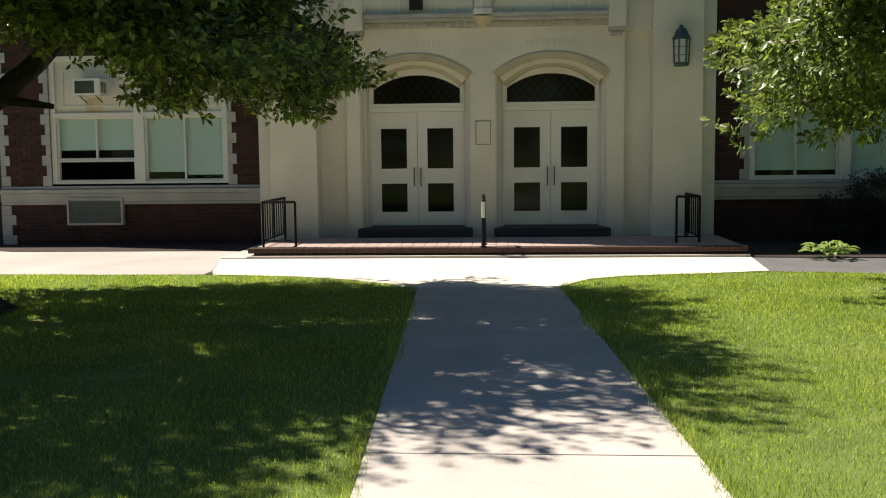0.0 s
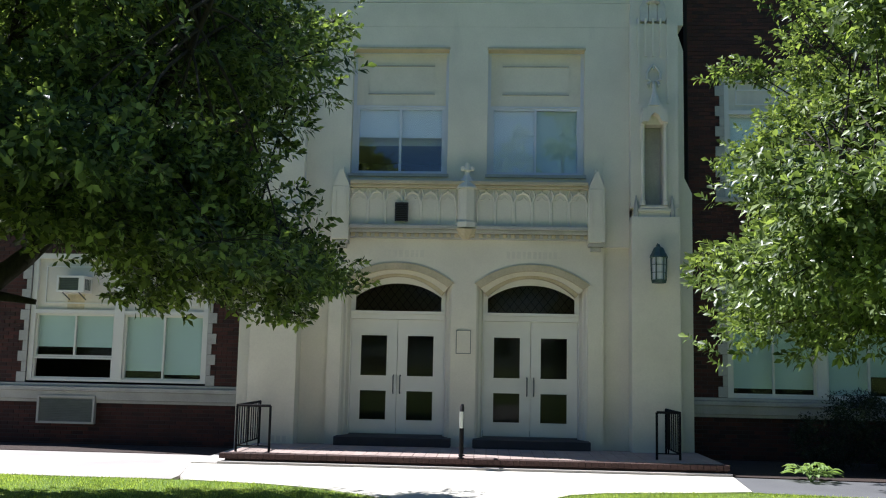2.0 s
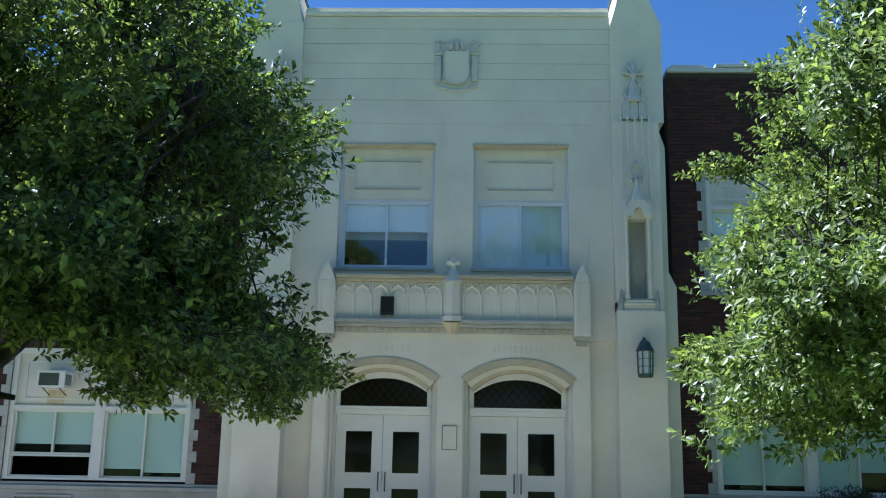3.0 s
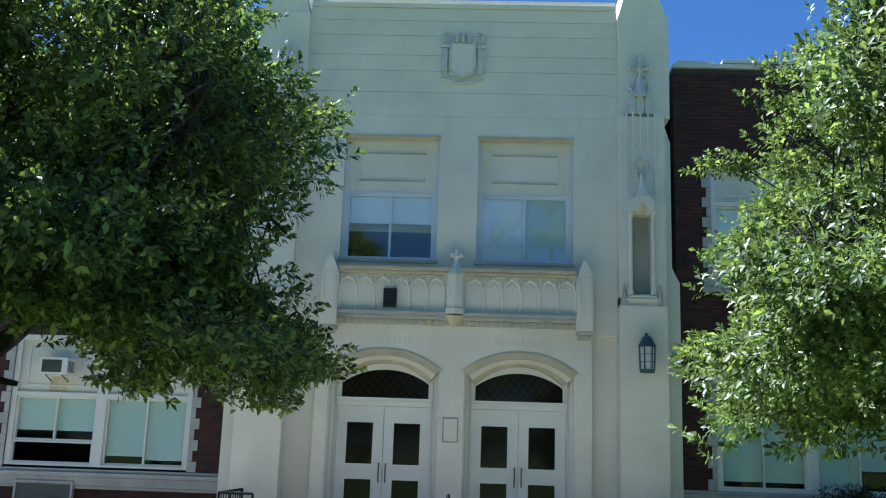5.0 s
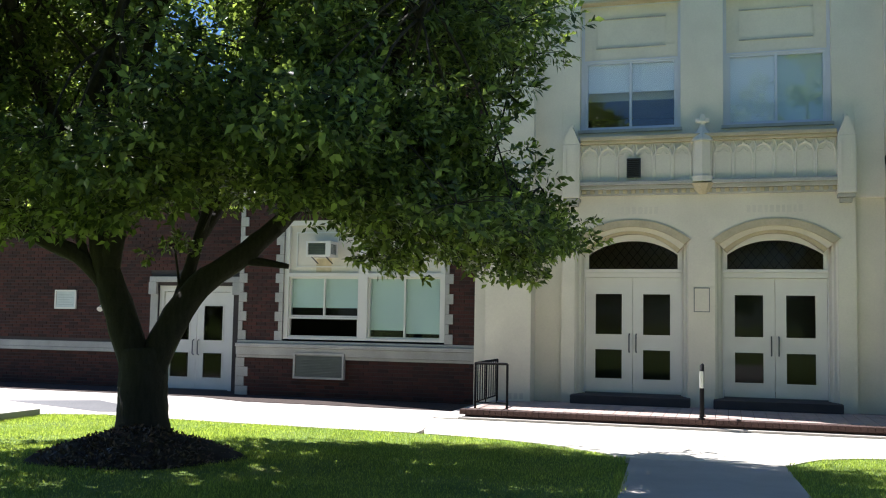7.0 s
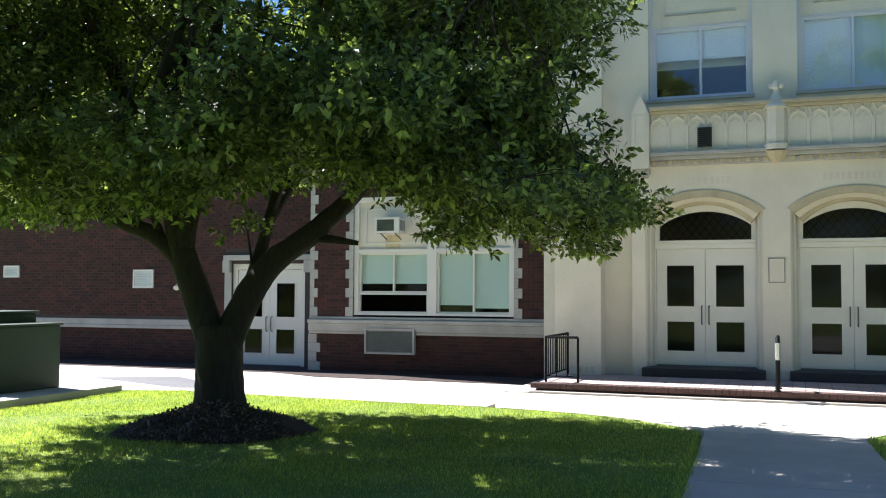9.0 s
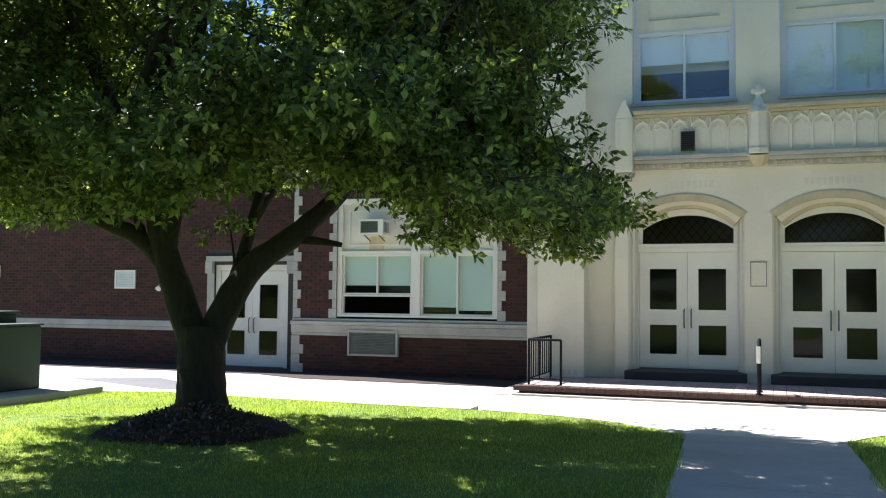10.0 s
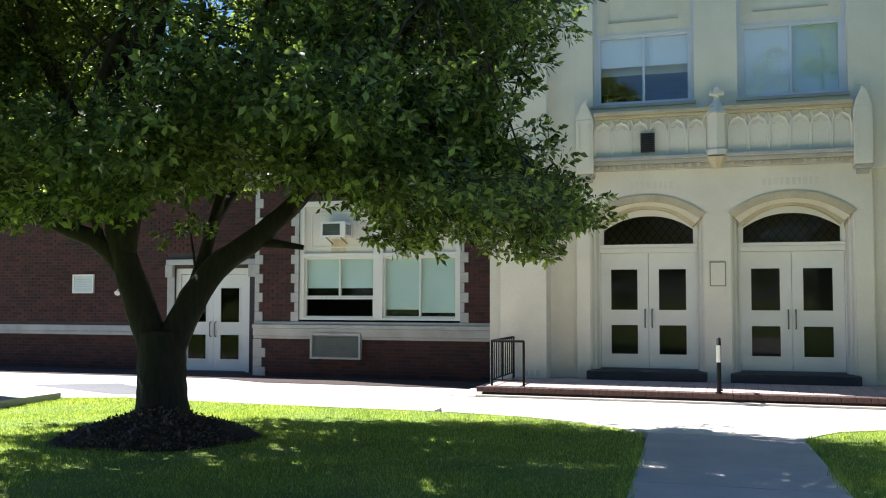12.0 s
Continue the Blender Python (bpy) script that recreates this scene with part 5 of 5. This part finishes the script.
def shoots_on(boughs, centre, reach, per, seed, shelf=0.5):
    """Shoot tips and their directions: a flattened, uneven spray round each bough end."""
    rng = np.random.default_rng(seed)
    tips, axes = [], []
    for c, r in zip(boughs, reach):
        out = c - centre
        out[2] *= 0.5
        out /= np.linalg.norm(out) + 1e-9
        k = max(4, int(per * (r / 0.6) ** 2 * rng.uniform(0.7, 1.25)))
        d = rng.normal(0, 1, (k, 3))
        d *= (rng.uniform(0.05, 1, k) ** 0.5 / np.linalg.norm(d, axis=1))[:, None]
        along = d @ out
        p = c + r * (d * np.array([1, 1, shelf]) + 0.55 * out * along[:, None])
        p[:, 2] -= 0.22 * r * np.maximum(along, 0) ** 2
        ax = d * 0.6 + out * 0.5 + rng.normal(0, 0.3, (k, 3)) + np.array([0, 0, 0.55])
        tips.append(p)
        axes.append(ax)
    return tips, axes


def tree_limbs(tree, limbs, seed):
    rng = random.Random(seed)
    bm = bmesh.new()
    for pts, rad in limbs[:1]:
        p, r = smooth_line(pts, rad, 5)
        tube(bm, p, r, 16, 0.05, rng)
    part("trunk", bm, BARK, tree, "dark furrowed trunk", smooth=True)
    for pts, rad in limbs[1:]:
        bm = bmesh.new()
        p, r = smooth_line(pts, rad, 4)
        tube(bm, p, r, 9, 0.06, rng)
        part("limb", bm, BARK, tree, smooth=True)


def branchwork(tree, anchors, boughs, tips, seed):
    """A thin branch from the nearest limb out to each bough end, and finer shoots from there to some of its leaf tips."""
    rng = random.Random(seed)
    A = np.array(anchors)
    bm = bmesh.new()
    for c, ends in zip(boughs, tips):
        near = ((A - c) ** 2).sum(1) + np.where(A[:, 2] > c[2], 1.5, 0)
        a, e = Vector(A[int(np.argsort(near)[rng.randrange(9)])]), Vector(c)
        mid = a.lerp(e, 0.5) + Vector((rng.uniform(-0.12, 0.12), rng.uniform(-0.12, 0.12), rng.uniform(0.05, 0.25)))
        p, r = smooth_line([a, mid, e], [0.02, 0.013, 0.006], 3)
        tube(bm, p, r, 5)
        for t in ends[:7]:
            t = Vector(t)
            tube(bm, [e, e.lerp(t, 0.5) + Vector((0, 0, 0.03)), t], [0.008, 0.006, 0.003], 3)
    tagged(part("branchwork", bm, BARK, tree), "thin dark branches and shoots", kind="stuff")


# the large tree left of the path
TREE = Vector((-6.77, 10.3, 0))
SIDE = Vector((0.937, 0.35, 0))
BACK = Vector((-0.35, 0.937, 0))


def tp(u, v, b=0.0):
    """A place in the tree: u across, v up, b back, in metres from the trunk's foot."""
    return TREE + SIDE * u + BACK * b + Vector((0, 0, v))


limbs = [
    ([tp(0.02, -0.05), tp(0.0, 0.12), tp(-0.02, 0.45), tp(-0.03, 0.9), tp(-0.05, 1.25)], [0.47, 0.35, 0.30, 0.29, 0.27]),
    ([tp(-0.1, 1.0), tp(-0.33, 1.65), tp(-0.5, 2.15), tp(-0.62, 2.7), tp(-0.7, 3.7, 0.2), tp(-0.6, 4.9, 0.4), tp(-0.2, 6.0, 0.5)], [0.21, 0.19, 0.17, 0.14, 0.1, 0.06, 0.03]),
    ([tp(-0.45, 1.95), tp(-0.85, 2.35), tp(-1.3, 2.55), tp(-1.9, 3.0), tp(-2.6, 3.5, -0.4), tp(-3.4, 3.9, -0.7)], [0.12, 0.11, 0.1, 0.075, 0.05, 0.03]),
    ([tp(-0.5, 2.15), tp(-0.35, 2.8, -0.2), tp(-0.15, 3.8, -0.5), tp(0.1, 4.9, -0.8), tp(0.5, 6.0, -0.9)], [0.14, 0.12, 0.09, 0.06, 0.03]),
    ([tp(0.06, 1.0), tp(0.27, 1.5), tp(0.6, 2.0), tp(1.07, 2.36), tp(1.5, 2.75), tp(1.95, 3.2), tp(2.7, 3.7), tp(3.6, 4.0)], [0.20, 0.185, 0.165, 0.14, 0.115, 0.085, 0.055, 0.03]),
    ([tp(1.07, 2.34), tp(1.4, 2.31), tp(1.68, 2.27)], [0.07, 0.05, 0.03]),
    ([tp(0.27, 1.5), tp(0.4, 2.0, 0.1), tp(0.52, 2.6, 0.3), tp(0.7, 3.6, 0.6), tp(0.9, 4.9, 0.9), tp(1.2, 6.2, 1.0)], [0.1, 0.085, 0.075, 0.06, 0.045, 0.02]),
    ([tp(-0.62, 2.7), tp(-0.6, 3.2, -0.7), tp(-0.4, 3.7, -1.6), tp(0.1, 4.1, -2.6), tp(0.5, 4.4, -3.6)], [0.1, 0.085, 0.07, 0.05, 0.025]),
    ([tp(0.52, 2.6, 0.3), tp(0.8, 3.3, 1.1), tp(1.2, 3.8, 2.0), tp(1.3, 4.2, 2.8)], [0.08, 0.07, 0.05, 0.025]),
    ([tp(1.55, 2.75), tp(1.9, 3.3, -0.7), tp(2.4, 3.8, -1.6), tp(3.0, 4.4, -2.6), tp(3.3, 5.0, -3.2)], [0.09, 0.075, 0.055, 0.04, 0.02]),
    ([tp(2.1, 3.15), tp(2.6, 3.9, 0.5), tp(3.1, 4.9, 0.8), tp(3.5, 6.0, 0.6)], [0.08, 0.065, 0.045, 0.02]),
    ([tp(2.8, 3.6), tp(3.6, 3.7, -0.2), tp(4.3, 3.4, -0.3), tp(4.8, 2.9, -0.2)], [0.05, 0.04, 0.03, 0.015]),
    ([tp(-0.62, 2.7), tp(-1.0, 3.3, 0.8), tp(-1.6, 4.2, 1.5), tp(-2.0, 4.9, 2.0)], [0.09, 0.075, 0.055, 0.03]),
    ([tp(-0.6, 3.2, -0.7), tp(-0.9, 4.2, -1.8), tp(-0.9, 5.2, -3.0), tp(-0.8, 5.8, -3.9), tp(-0.7, 6.2, -4.6)], [0.08, 0.07, 0.055, 0.04, 0.02]),
    ([tp(-0.75, 2.25, 0), tp(-0.95, 2.9, 0.0), tp(-1.1, 3.6, -0.1), tp(-1.3, 4.5, -0.3)], [0.06, 0.05, 0.04, 0.02]),
]
tree = group_thing("shade_tree", TREE, "broad leafy shade tree with forked dark trunk on the lawn", "tree")
tree_limbs(tree, limbs, 5)


def underside(u):
    return float(np.interp(u, [-3.3, -2.4, -1.7, -0.9, 0.2, 1.0, 2.2, 2.6, 3.0, 3.6, 4.1, 4.7, 5.2], [2.75, 2.6, 2.75, 3.05, 2.75, 3.3, 3.25, 2.7, 2.4, 2.65, 2.55, 2.3, 2.5]))


def east_flank(u, b, v):
    """The side towards the doors: upright, with a notch half way up, and drawn in towards the front."""
    k = 12.0 / (12.0 + b)
    edge = float(np.interp(1.64 + (v - 1.64) * k, [2.0, 3.3, 4.0, 4.7, 5.9, 6.6, 7.4, 8.5], [4.75, 4.75, 4.0, 4.55, 4.5, 3.7, 3.5, 2.6]))
    return 2.74 + (u - 2.74) * k < edge and -4.3 + 0.8 * max(0.0, 0.5 - u) < b < 2.3 - 0.3 * max(0.0, u - 1)


def upperside(u):
    return float(np.interp(u, [-3.2, -2.6, -1.6, 0.0, 1.0, 2.4, 4.0, 5.0], [3.5, 4.3, 5.2, 6.3, 7.0, 7.4, 7.2, 5.9]))


ubv = bough_points(385, (-3.1, 4.9), -1.15, 3.45, underside, upperside, east_flank, 3)
# thinner on the sunny side
ubv = np.array([p for k, p in enumerate(ubv) if p[0] > -0.3 or p[2] > upperside(p[0]) - 0.7 or k % 5 < 2])
# thicker towards the doors, and a drooping skirt there
ubv = np.concatenate([ubv, bough_points(95, (2.2, 4.9), -0.2, 2.4, underside, upperside, east_flank, 31, -0.4)])
droop = np.random.default_rng(41)
ubv = np.concatenate([ubv, [(u, droop.uniform(-1.2, 1.0), underside(u) + droop.uniform(-0.15, 0.7)) for u in droop.uniform(2.7, 4.8, 34)]])
low_sprays = range(len(ubv), len(ubv) + 34)
# sunlit sprays along the upper side
ubv = np.concatenate([ubv, [(u, droop.uniform(-2.2, 0.3), upperside(u) - droop.uniform(0.0, 0.6)) for u in droop.uniform(-2.8, 0.9, 36)]])
# leading boughs that stand out of the crown
ubv = np.concatenate([ubv, [(4.75, 0.1, 5.85), (5.0, 0.0, 6.05), (4.7, -0.2, 5.0), (4.9, 0.1, 3.2), (4.8, -0.2, 2.6), (4.5, 0.3, 2.3), (2.8, 0.0, 2.35), (-1.9, -0.3, 2.6), (3.9, -0.3, 7.0), (0.2, 0.1, 2.5)]])
boughs = np.array([tuple(tp(u, v, b)) for u, b, v in ubv])
# high boughs added out of view to shade the near grass
high = np.random.default_rng(52)
boughs = np.concatenate([np.stack([high.uniform(-8.0, -5.5, 34), high.uniform(5.4, 7.0, 34), high.uniform(5.2, 6.8, 34)], 1), boughs])
reach = np.random.default_rng(8).uniform(0.4, 0.72, len(boughs))
reach[-10:] = 0.36
reach[list(low_sprays)] = 0.33
heart = np.array(tp(1.0, 3.6, -0.6))
tips, axes = shoots_on(boughs, heart, reach, 50, 4)
crown = new("crown", leaf_rosettes(np.concatenate(tips) - np.array(TREE), np.concatenate(axes), 0.102, LEAF, 6))
crown.parent = tree
anchors = [tuple(p) for ps, r in limbs[1:5] + limbs[6:] for p in smooth_line(ps, r, 4)[0]]
branchwork(tree, anchors, boughs, tips, 9)

# mulch mound round its foot
bm = bmesh.new()
rng = random.Random(12)
rings, seg = 9, 40
grid = []
for i in range(rings + 1):
    r = 1.15 * i / rings
    row = []
    for k in range(seg):
        a = 2 * math.pi * k / seg
        rr = r * (1 + 0.10 * math.sin(2 * a + 1) + 0.06 * math.sin(5 * a))
        z = 0.34 * max(0.0, 1 - (i / rings) ** 1.3) + (rng.uniform(-0.02, 0.025) if i < rings else -0.02)
        row.append(bm.verts.new((TREE.x + 0.15 + rr * math.cos(a), TREE.y - 0.35 + rr * math.sin(a), z)))
    grid.append(row)
for a, b in zip(grid[1:], grid[2:]):
    for k in range(seg):
        bm.faces.new((a[k], a[(k + 1) % seg], b[(k + 1) % seg], b[k]))
bm.faces.new(grid[1])
for v in grid[0]:
    bm.verts.remove(v)
solid("mulch_mound", bm, MULCH, "mound of dark bark mulch round the tree", "mulch", "structure")
chips = []
rng = np.random.default_rng(3)
for k in range(2600):
    a, r = rng.uniform(0, 2 * math.pi), 1.15 * math.sqrt(rng.uniform(0, 1))
    chips.append((TREE.x + 0.15 + r * math.cos(a), TREE.y - 0.35 + r * math.sin(a), 0.34 * max(0, 1 - (r / 1.15) ** 1.3) + 0.01))
tagged(new("mulch_chips", leaf_mesh("mulch_chips", np.array(chips), np.tile([0, 0, 0.35], (len(chips), 1)), 0.055, CHIP, 5, 0.5)), "loose dark bark chips round the tree foot", "mulch", kind="stuff")

# the smaller tree right of the lawn
T2 = Vector((6.9, 10.6, 0))
tree2 = group_thing("lawn_tree", T2, "rounded bright green leafy tree beside the lawn", "tree")
limbs2 = [([T2 + Vector((0, 0, -0.05)), T2 + Vector((0, 0, 0.2)), T2 + Vector((0.03, 0, 0.9)), T2 + Vector((-0.02, 0, 1.6))], [0.3, 0.2, 0.17, 0.15])]
for a, r, z in ((2.9, 3.0, 3.4), (3.5, 2.6, 2.9), (2.4, 2.4, 4.2), (0.2, 2.4, 3.6), (1.2, 2.3, 4.0), (4.6, 2.4, 3.4), (5.4, 2.2, 4.0), (3.1, 1.0, 5.2)):
    e = T2 + Vector((r * math.cos(a), r * math.sin(a), z))
    s = T2 + Vector((0, 0, 1.45))
    limbs2.append(([s, s.lerp(e, 0.4) + Vector((0, 0, 0.2)), s.lerp(e, 0.75) + Vector((0, 0, 0.15)), e], [0.1, 0.075, 0.05, 0.02]))
tree_limbs(tree2, limbs2, 15)


def underside2(u):
    return float(np.interp(u, [-4.8, -4.2, -3.0, -2.0, 0, 4], [2.5, 2.25, 2.1, 1.95, 2.0, 2.3]))


S2, B2 = Vector((0.838, -0.5455, 0)), Vector((0.5455, 0.838, 0))


def west_flank(u, b, v):
    k = 12.65 / (12.65 + b)
    edge = float(np.interp(1.64 + (v - 1.64) * k, [1.9, 2.2, 3.2, 3.9, 5.0, 5.8, 6.4, 7.2, 7.8, 8.6], [-3.2, -4.2, -4.5, -4.3, -3.8, -3.8, -3.3, -2.8, -1.9, -1.0]))
    return u * k > edge + 0.1


def upperside2(u):
    return float(np.interp(u, [-4.6, -3.5, -2.4, -1.0, 1.5, 3.5], [5.2, 6.8, 7.6, 8.0, 7.4, 5.0]))


ubv2 = bough_points(420, (-4.6, 3.2), -0.2, 3.6, underside2, upperside2, west_flank, 14, -0.2)
ubv2 = np.concatenate([ubv2, [(-4.4, 0.0, 5.75), (-4.1, 0.0, 5.7), (-4.65, -0.2, 3.2), (-4.4, 0.1, 2.5), (-3.5, 0.0, 7.0), (-3.55, 0.0, 6.6)]])
boughs2 = np.array([tuple(T2 + S2 * u + B2 * b + Vector((0, 0, v))) for u, b, v in ubv2])
reach2 = np.random.default_rng(18).uniform(0.4, 0.7, len(boughs2))
reach2[-6:] = 0.33
tips2, axes2 = shoots_on(boughs2, np.array(T2) + np.array((0, 0, 3.8)), reach2, 60, 24, 0.6)
crown2 = new("crown", leaf_rosettes(np.concatenate(tips2) - np.array(T2), np.concatenate(axes2), 0.105, LEAF_R, 26))
crown2.parent = tree2
anchors2 = [tuple(p) for ps, r in limbs2[1:] for p in smooth_line(ps, r, 4)[0]]
branchwork(tree2, anchors2, boughs2, tips2, 19)

# like tree added out of view further along the lawn to shade the grass
copy_thing(tree2, Matrix.Translation((-10.5, 4.7, 0)) @ Matrix.Rotation(2.4, 4, "Z"))

# dark evergreen shrub and the pale plant before the wing
SH = Vector((7.5, 16.9, 0))
shrub = group_thing("evergreen_shrub", SH, "dark clipped evergreen shrub under the window", "shrub")
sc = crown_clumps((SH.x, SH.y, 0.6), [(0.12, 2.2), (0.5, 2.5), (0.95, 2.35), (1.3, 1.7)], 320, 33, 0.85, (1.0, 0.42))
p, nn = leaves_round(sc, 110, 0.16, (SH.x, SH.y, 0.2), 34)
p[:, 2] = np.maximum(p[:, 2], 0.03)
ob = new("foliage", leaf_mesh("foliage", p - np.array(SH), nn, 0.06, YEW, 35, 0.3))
ob.parent = shrub
bm = bmesh.new()
for k in range(7):
    tube(bm, [SH + Vector((0.1 * k - 0.3, 0, 0.0)), SH + Vector((0.5 * k - 1.5, 0.1, 0.8))], [0.04, 0.015], 5)
part("stem", bm, BARK, shrub)
HP = Vector((4.95, 15.25, 0))
hosta = group_thing("leafy_plant", HP, "low pale leafy plant at the edge of the drive", "plant")
rng = random.Random(44)
for k in range(70):
    a = rng.uniform(0, 2 * math.pi)
    r = 0.4 * math.sqrt(rng.uniform(0.02, 1))
    d = Vector((math.cos(a), math.sin(a), 0))
    s = Vector((-d.y, d.x, 0))
    h = (0.36 - 0.55 * r * r) * rng.uniform(0.45, 1.05)
    b0 = HP + d * max(0.0, r - 0.1) + Vector((0, 0, h * 0.75))
    f = d.lerp(s, rng.uniform(-0.5, 0.5))
    c0, c1, c2 = b0 + f * 0.045 + Vector((0, 0, 0.03)), b0 + f * 0.09 + Vector((0, 0, 0.028)), b0 + f * 0.15 - Vector((0, 0, 0.02))
    w = rng.uniform(0.028, 0.045)
    bm = bmesh.new()
    v = [bm.verts.new(q) for q in (b0, c0 - s * w, c0 - Vector((0, 0, 0.02)), c0 + s * w, c1 - s * w, c1 - Vector((0, 0, 0.02)), c1 + s * w, c2)]
    for f in ((0, 1, 2), (0, 2, 3), (1, 4, 5, 2), (2, 5, 6, 3), (4, 7, 5), (5, 7, 6)):
        bm.faces.new([v[i] for i in f])
    part("leaf", bm, HOSTA, hosta)
for k in range(9):
    a = 2 * math.pi * k / 9
    bm = bmesh.new()
    tube(bm, [HP - Vector((0, 0, 0.01)), HP + Vector((0.12 * math.cos(a), 0.12 * math.sin(a), 0.17)), HP + Vector((0.28 * math.cos(a), 0.28 * math.sin(a), 0.24))], [0.008, 0.006, 0.003], 5)
    part("stem", bm, HOSTA, hosta)

# far reddish tree behind the low wing, and trees across the street behind the viewer
def far_tree(at, height, radius, material, seed, label, n=160, leaf=0.3):
    t = group_thing("far_tree", at, label, "tree", "trees across the street" if at[1] < 0 else "")
    bm = bmesh.new()
    pl, rl = smooth_line([Vector(at), Vector(at) + Vector((0.1, 0, height * 0.4)), Vector(at) + Vector((0, 0.1, height * 0.9))], [0.35, 0.25, 0.05], 4)
    tube(bm, pl, rl, 8)
    part("trunk", bm, BARK, t)
    cl = crown_clumps(at, [(height * 0.09, radius * 0.6), (height * 0.4, radius), (height * 0.65, radius * 0.85), (height * 0.9, radius * 0.4), (height, 0.2)], n, seed, 0.6)
    p, nn = leaves_round(cl, 110, radius * 0.11, (at[0], at[1], height * 0.45), seed + 1)
    o = new("crown", leaf_mesh("crown", p - np.array(at), nn, leaf, material, seed + 2))
    o.parent = t


far_tree((-30, 34, 0), 21, 7.5, FAR_LEAF, 51, "tall reddish brown tree behind the low wing")
for k, (x, y, h) in enumerate(((-42, -30, 13), (-30, -32, 15), (-17, -26, 13), (-9.5, -33, 17.5), (5, -30, 21), (15, -33, 12), (23, -27, 14), (36, -31, 13))):
    far_tree((x, y, 0), h, 7, LEAF, 61 + 3 * k, "large green street tree across the lawn", 130, 0.4)

# ---- grass blades ----
def inside(poly, x, y):
    c = np.zeros(len(x), bool)
    for (xa, ya), (xb, yb) in zip(poly, poly[1:] + poly[:1]):
        hit = (ya > y) != (yb > y)
        c ^= hit & (x < (xb - xa) * (y - ya) / (yb - ya + 1e-12) + xa)
    return c


def blades(poly, x0, x1, y0, y1, count, seed, name):
    rng = np.random.default_rng(seed)
    x = rng.uniform(x0, x1, count)
    y = y0 + (y1 - y0) * rng.uniform(0, 1, count) ** 1.35
    ok = inside(poly, x, y)
    x, y = x[ok], y[ok]
    bump = np.array([noise.noise(Vector((a * 0.8, b * 0.8, 0))) for a, b in zip(x, y)])
    keep = rng.uniform(0, 1, len(x)) < 0.8 + 0.6 * bump
    x, y, bump = x[keep], y[keep], bump[keep]
    edge = np.minimum(np.abs(x - path_left(y)), np.abs(x - path_right(y)))
    near = edge < 0.14
    tall = np.where(near & (rng.uniform(0, 1, len(x)) < 0.6), 2.2, 1.0)
    towards = np.where(x < -0.1 - 0.053 * y + 0.5, 1.0, -1.0)
    x = x + near * towards * rng.uniform(0, 0.11, len(x)) * (0.5 + np.clip(bump, -0.4, 0.5))
    h = (0.03 + 0.016 * bump) * tall * rng.uniform(0.6, 1.3, len(x))
    a = rng.uniform(0, 2 * math.pi, len(x))
    w = rng.uniform(0.0012, 0.0026, len(x)) * (0.6 + y / 8)
    lean = rng.normal(0, 0.35, (len(x), 2)) * h[:, None]
    base = np.stack([x, y, np.full(len(x), 0.0)], 1)
    off = np.stack([np.cos(a) * w, np.sin(a) * w, 0 * w], 1)
    tip = base + np.stack([lean[:, 0], lean[:, 1], h], 1)
    verts = np.stack([base - off, base + off, tip], 1).reshape(-1, 3)
    n = len(x)
    me = bpy.data.meshes.new(name)
    me.vertices.add(3 * n)
    me.vertices.foreach_set("co", verts.ravel())
    me.loops.add(3 * n)
    me.loops.foreach_set("vertex_index", np.arange(3 * n, dtype=np.int32))
    me.polygons.add(n)
    me.polygons.foreach_set("loop_start", np.arange(0, 3 * n, 3, dtype=np.int32))
    me.polygons.foreach_set("loop_total", np.full(n, 3, dtype=np.int32))
    me.update(calc_edges=True)
    me.materials.append(BLADE)
    tagged(new(name, me), "short green grass blades of the lawn", "grass", kind="stuff")


blades(LEFT_LAWN, -10.6, -0.5, 3.2, 13.8, 400000, 71, "grass")
blades(RIGHT_LAWN, 0.5, 8.0, 3.2, 13.8, 360000, 72, "grass")
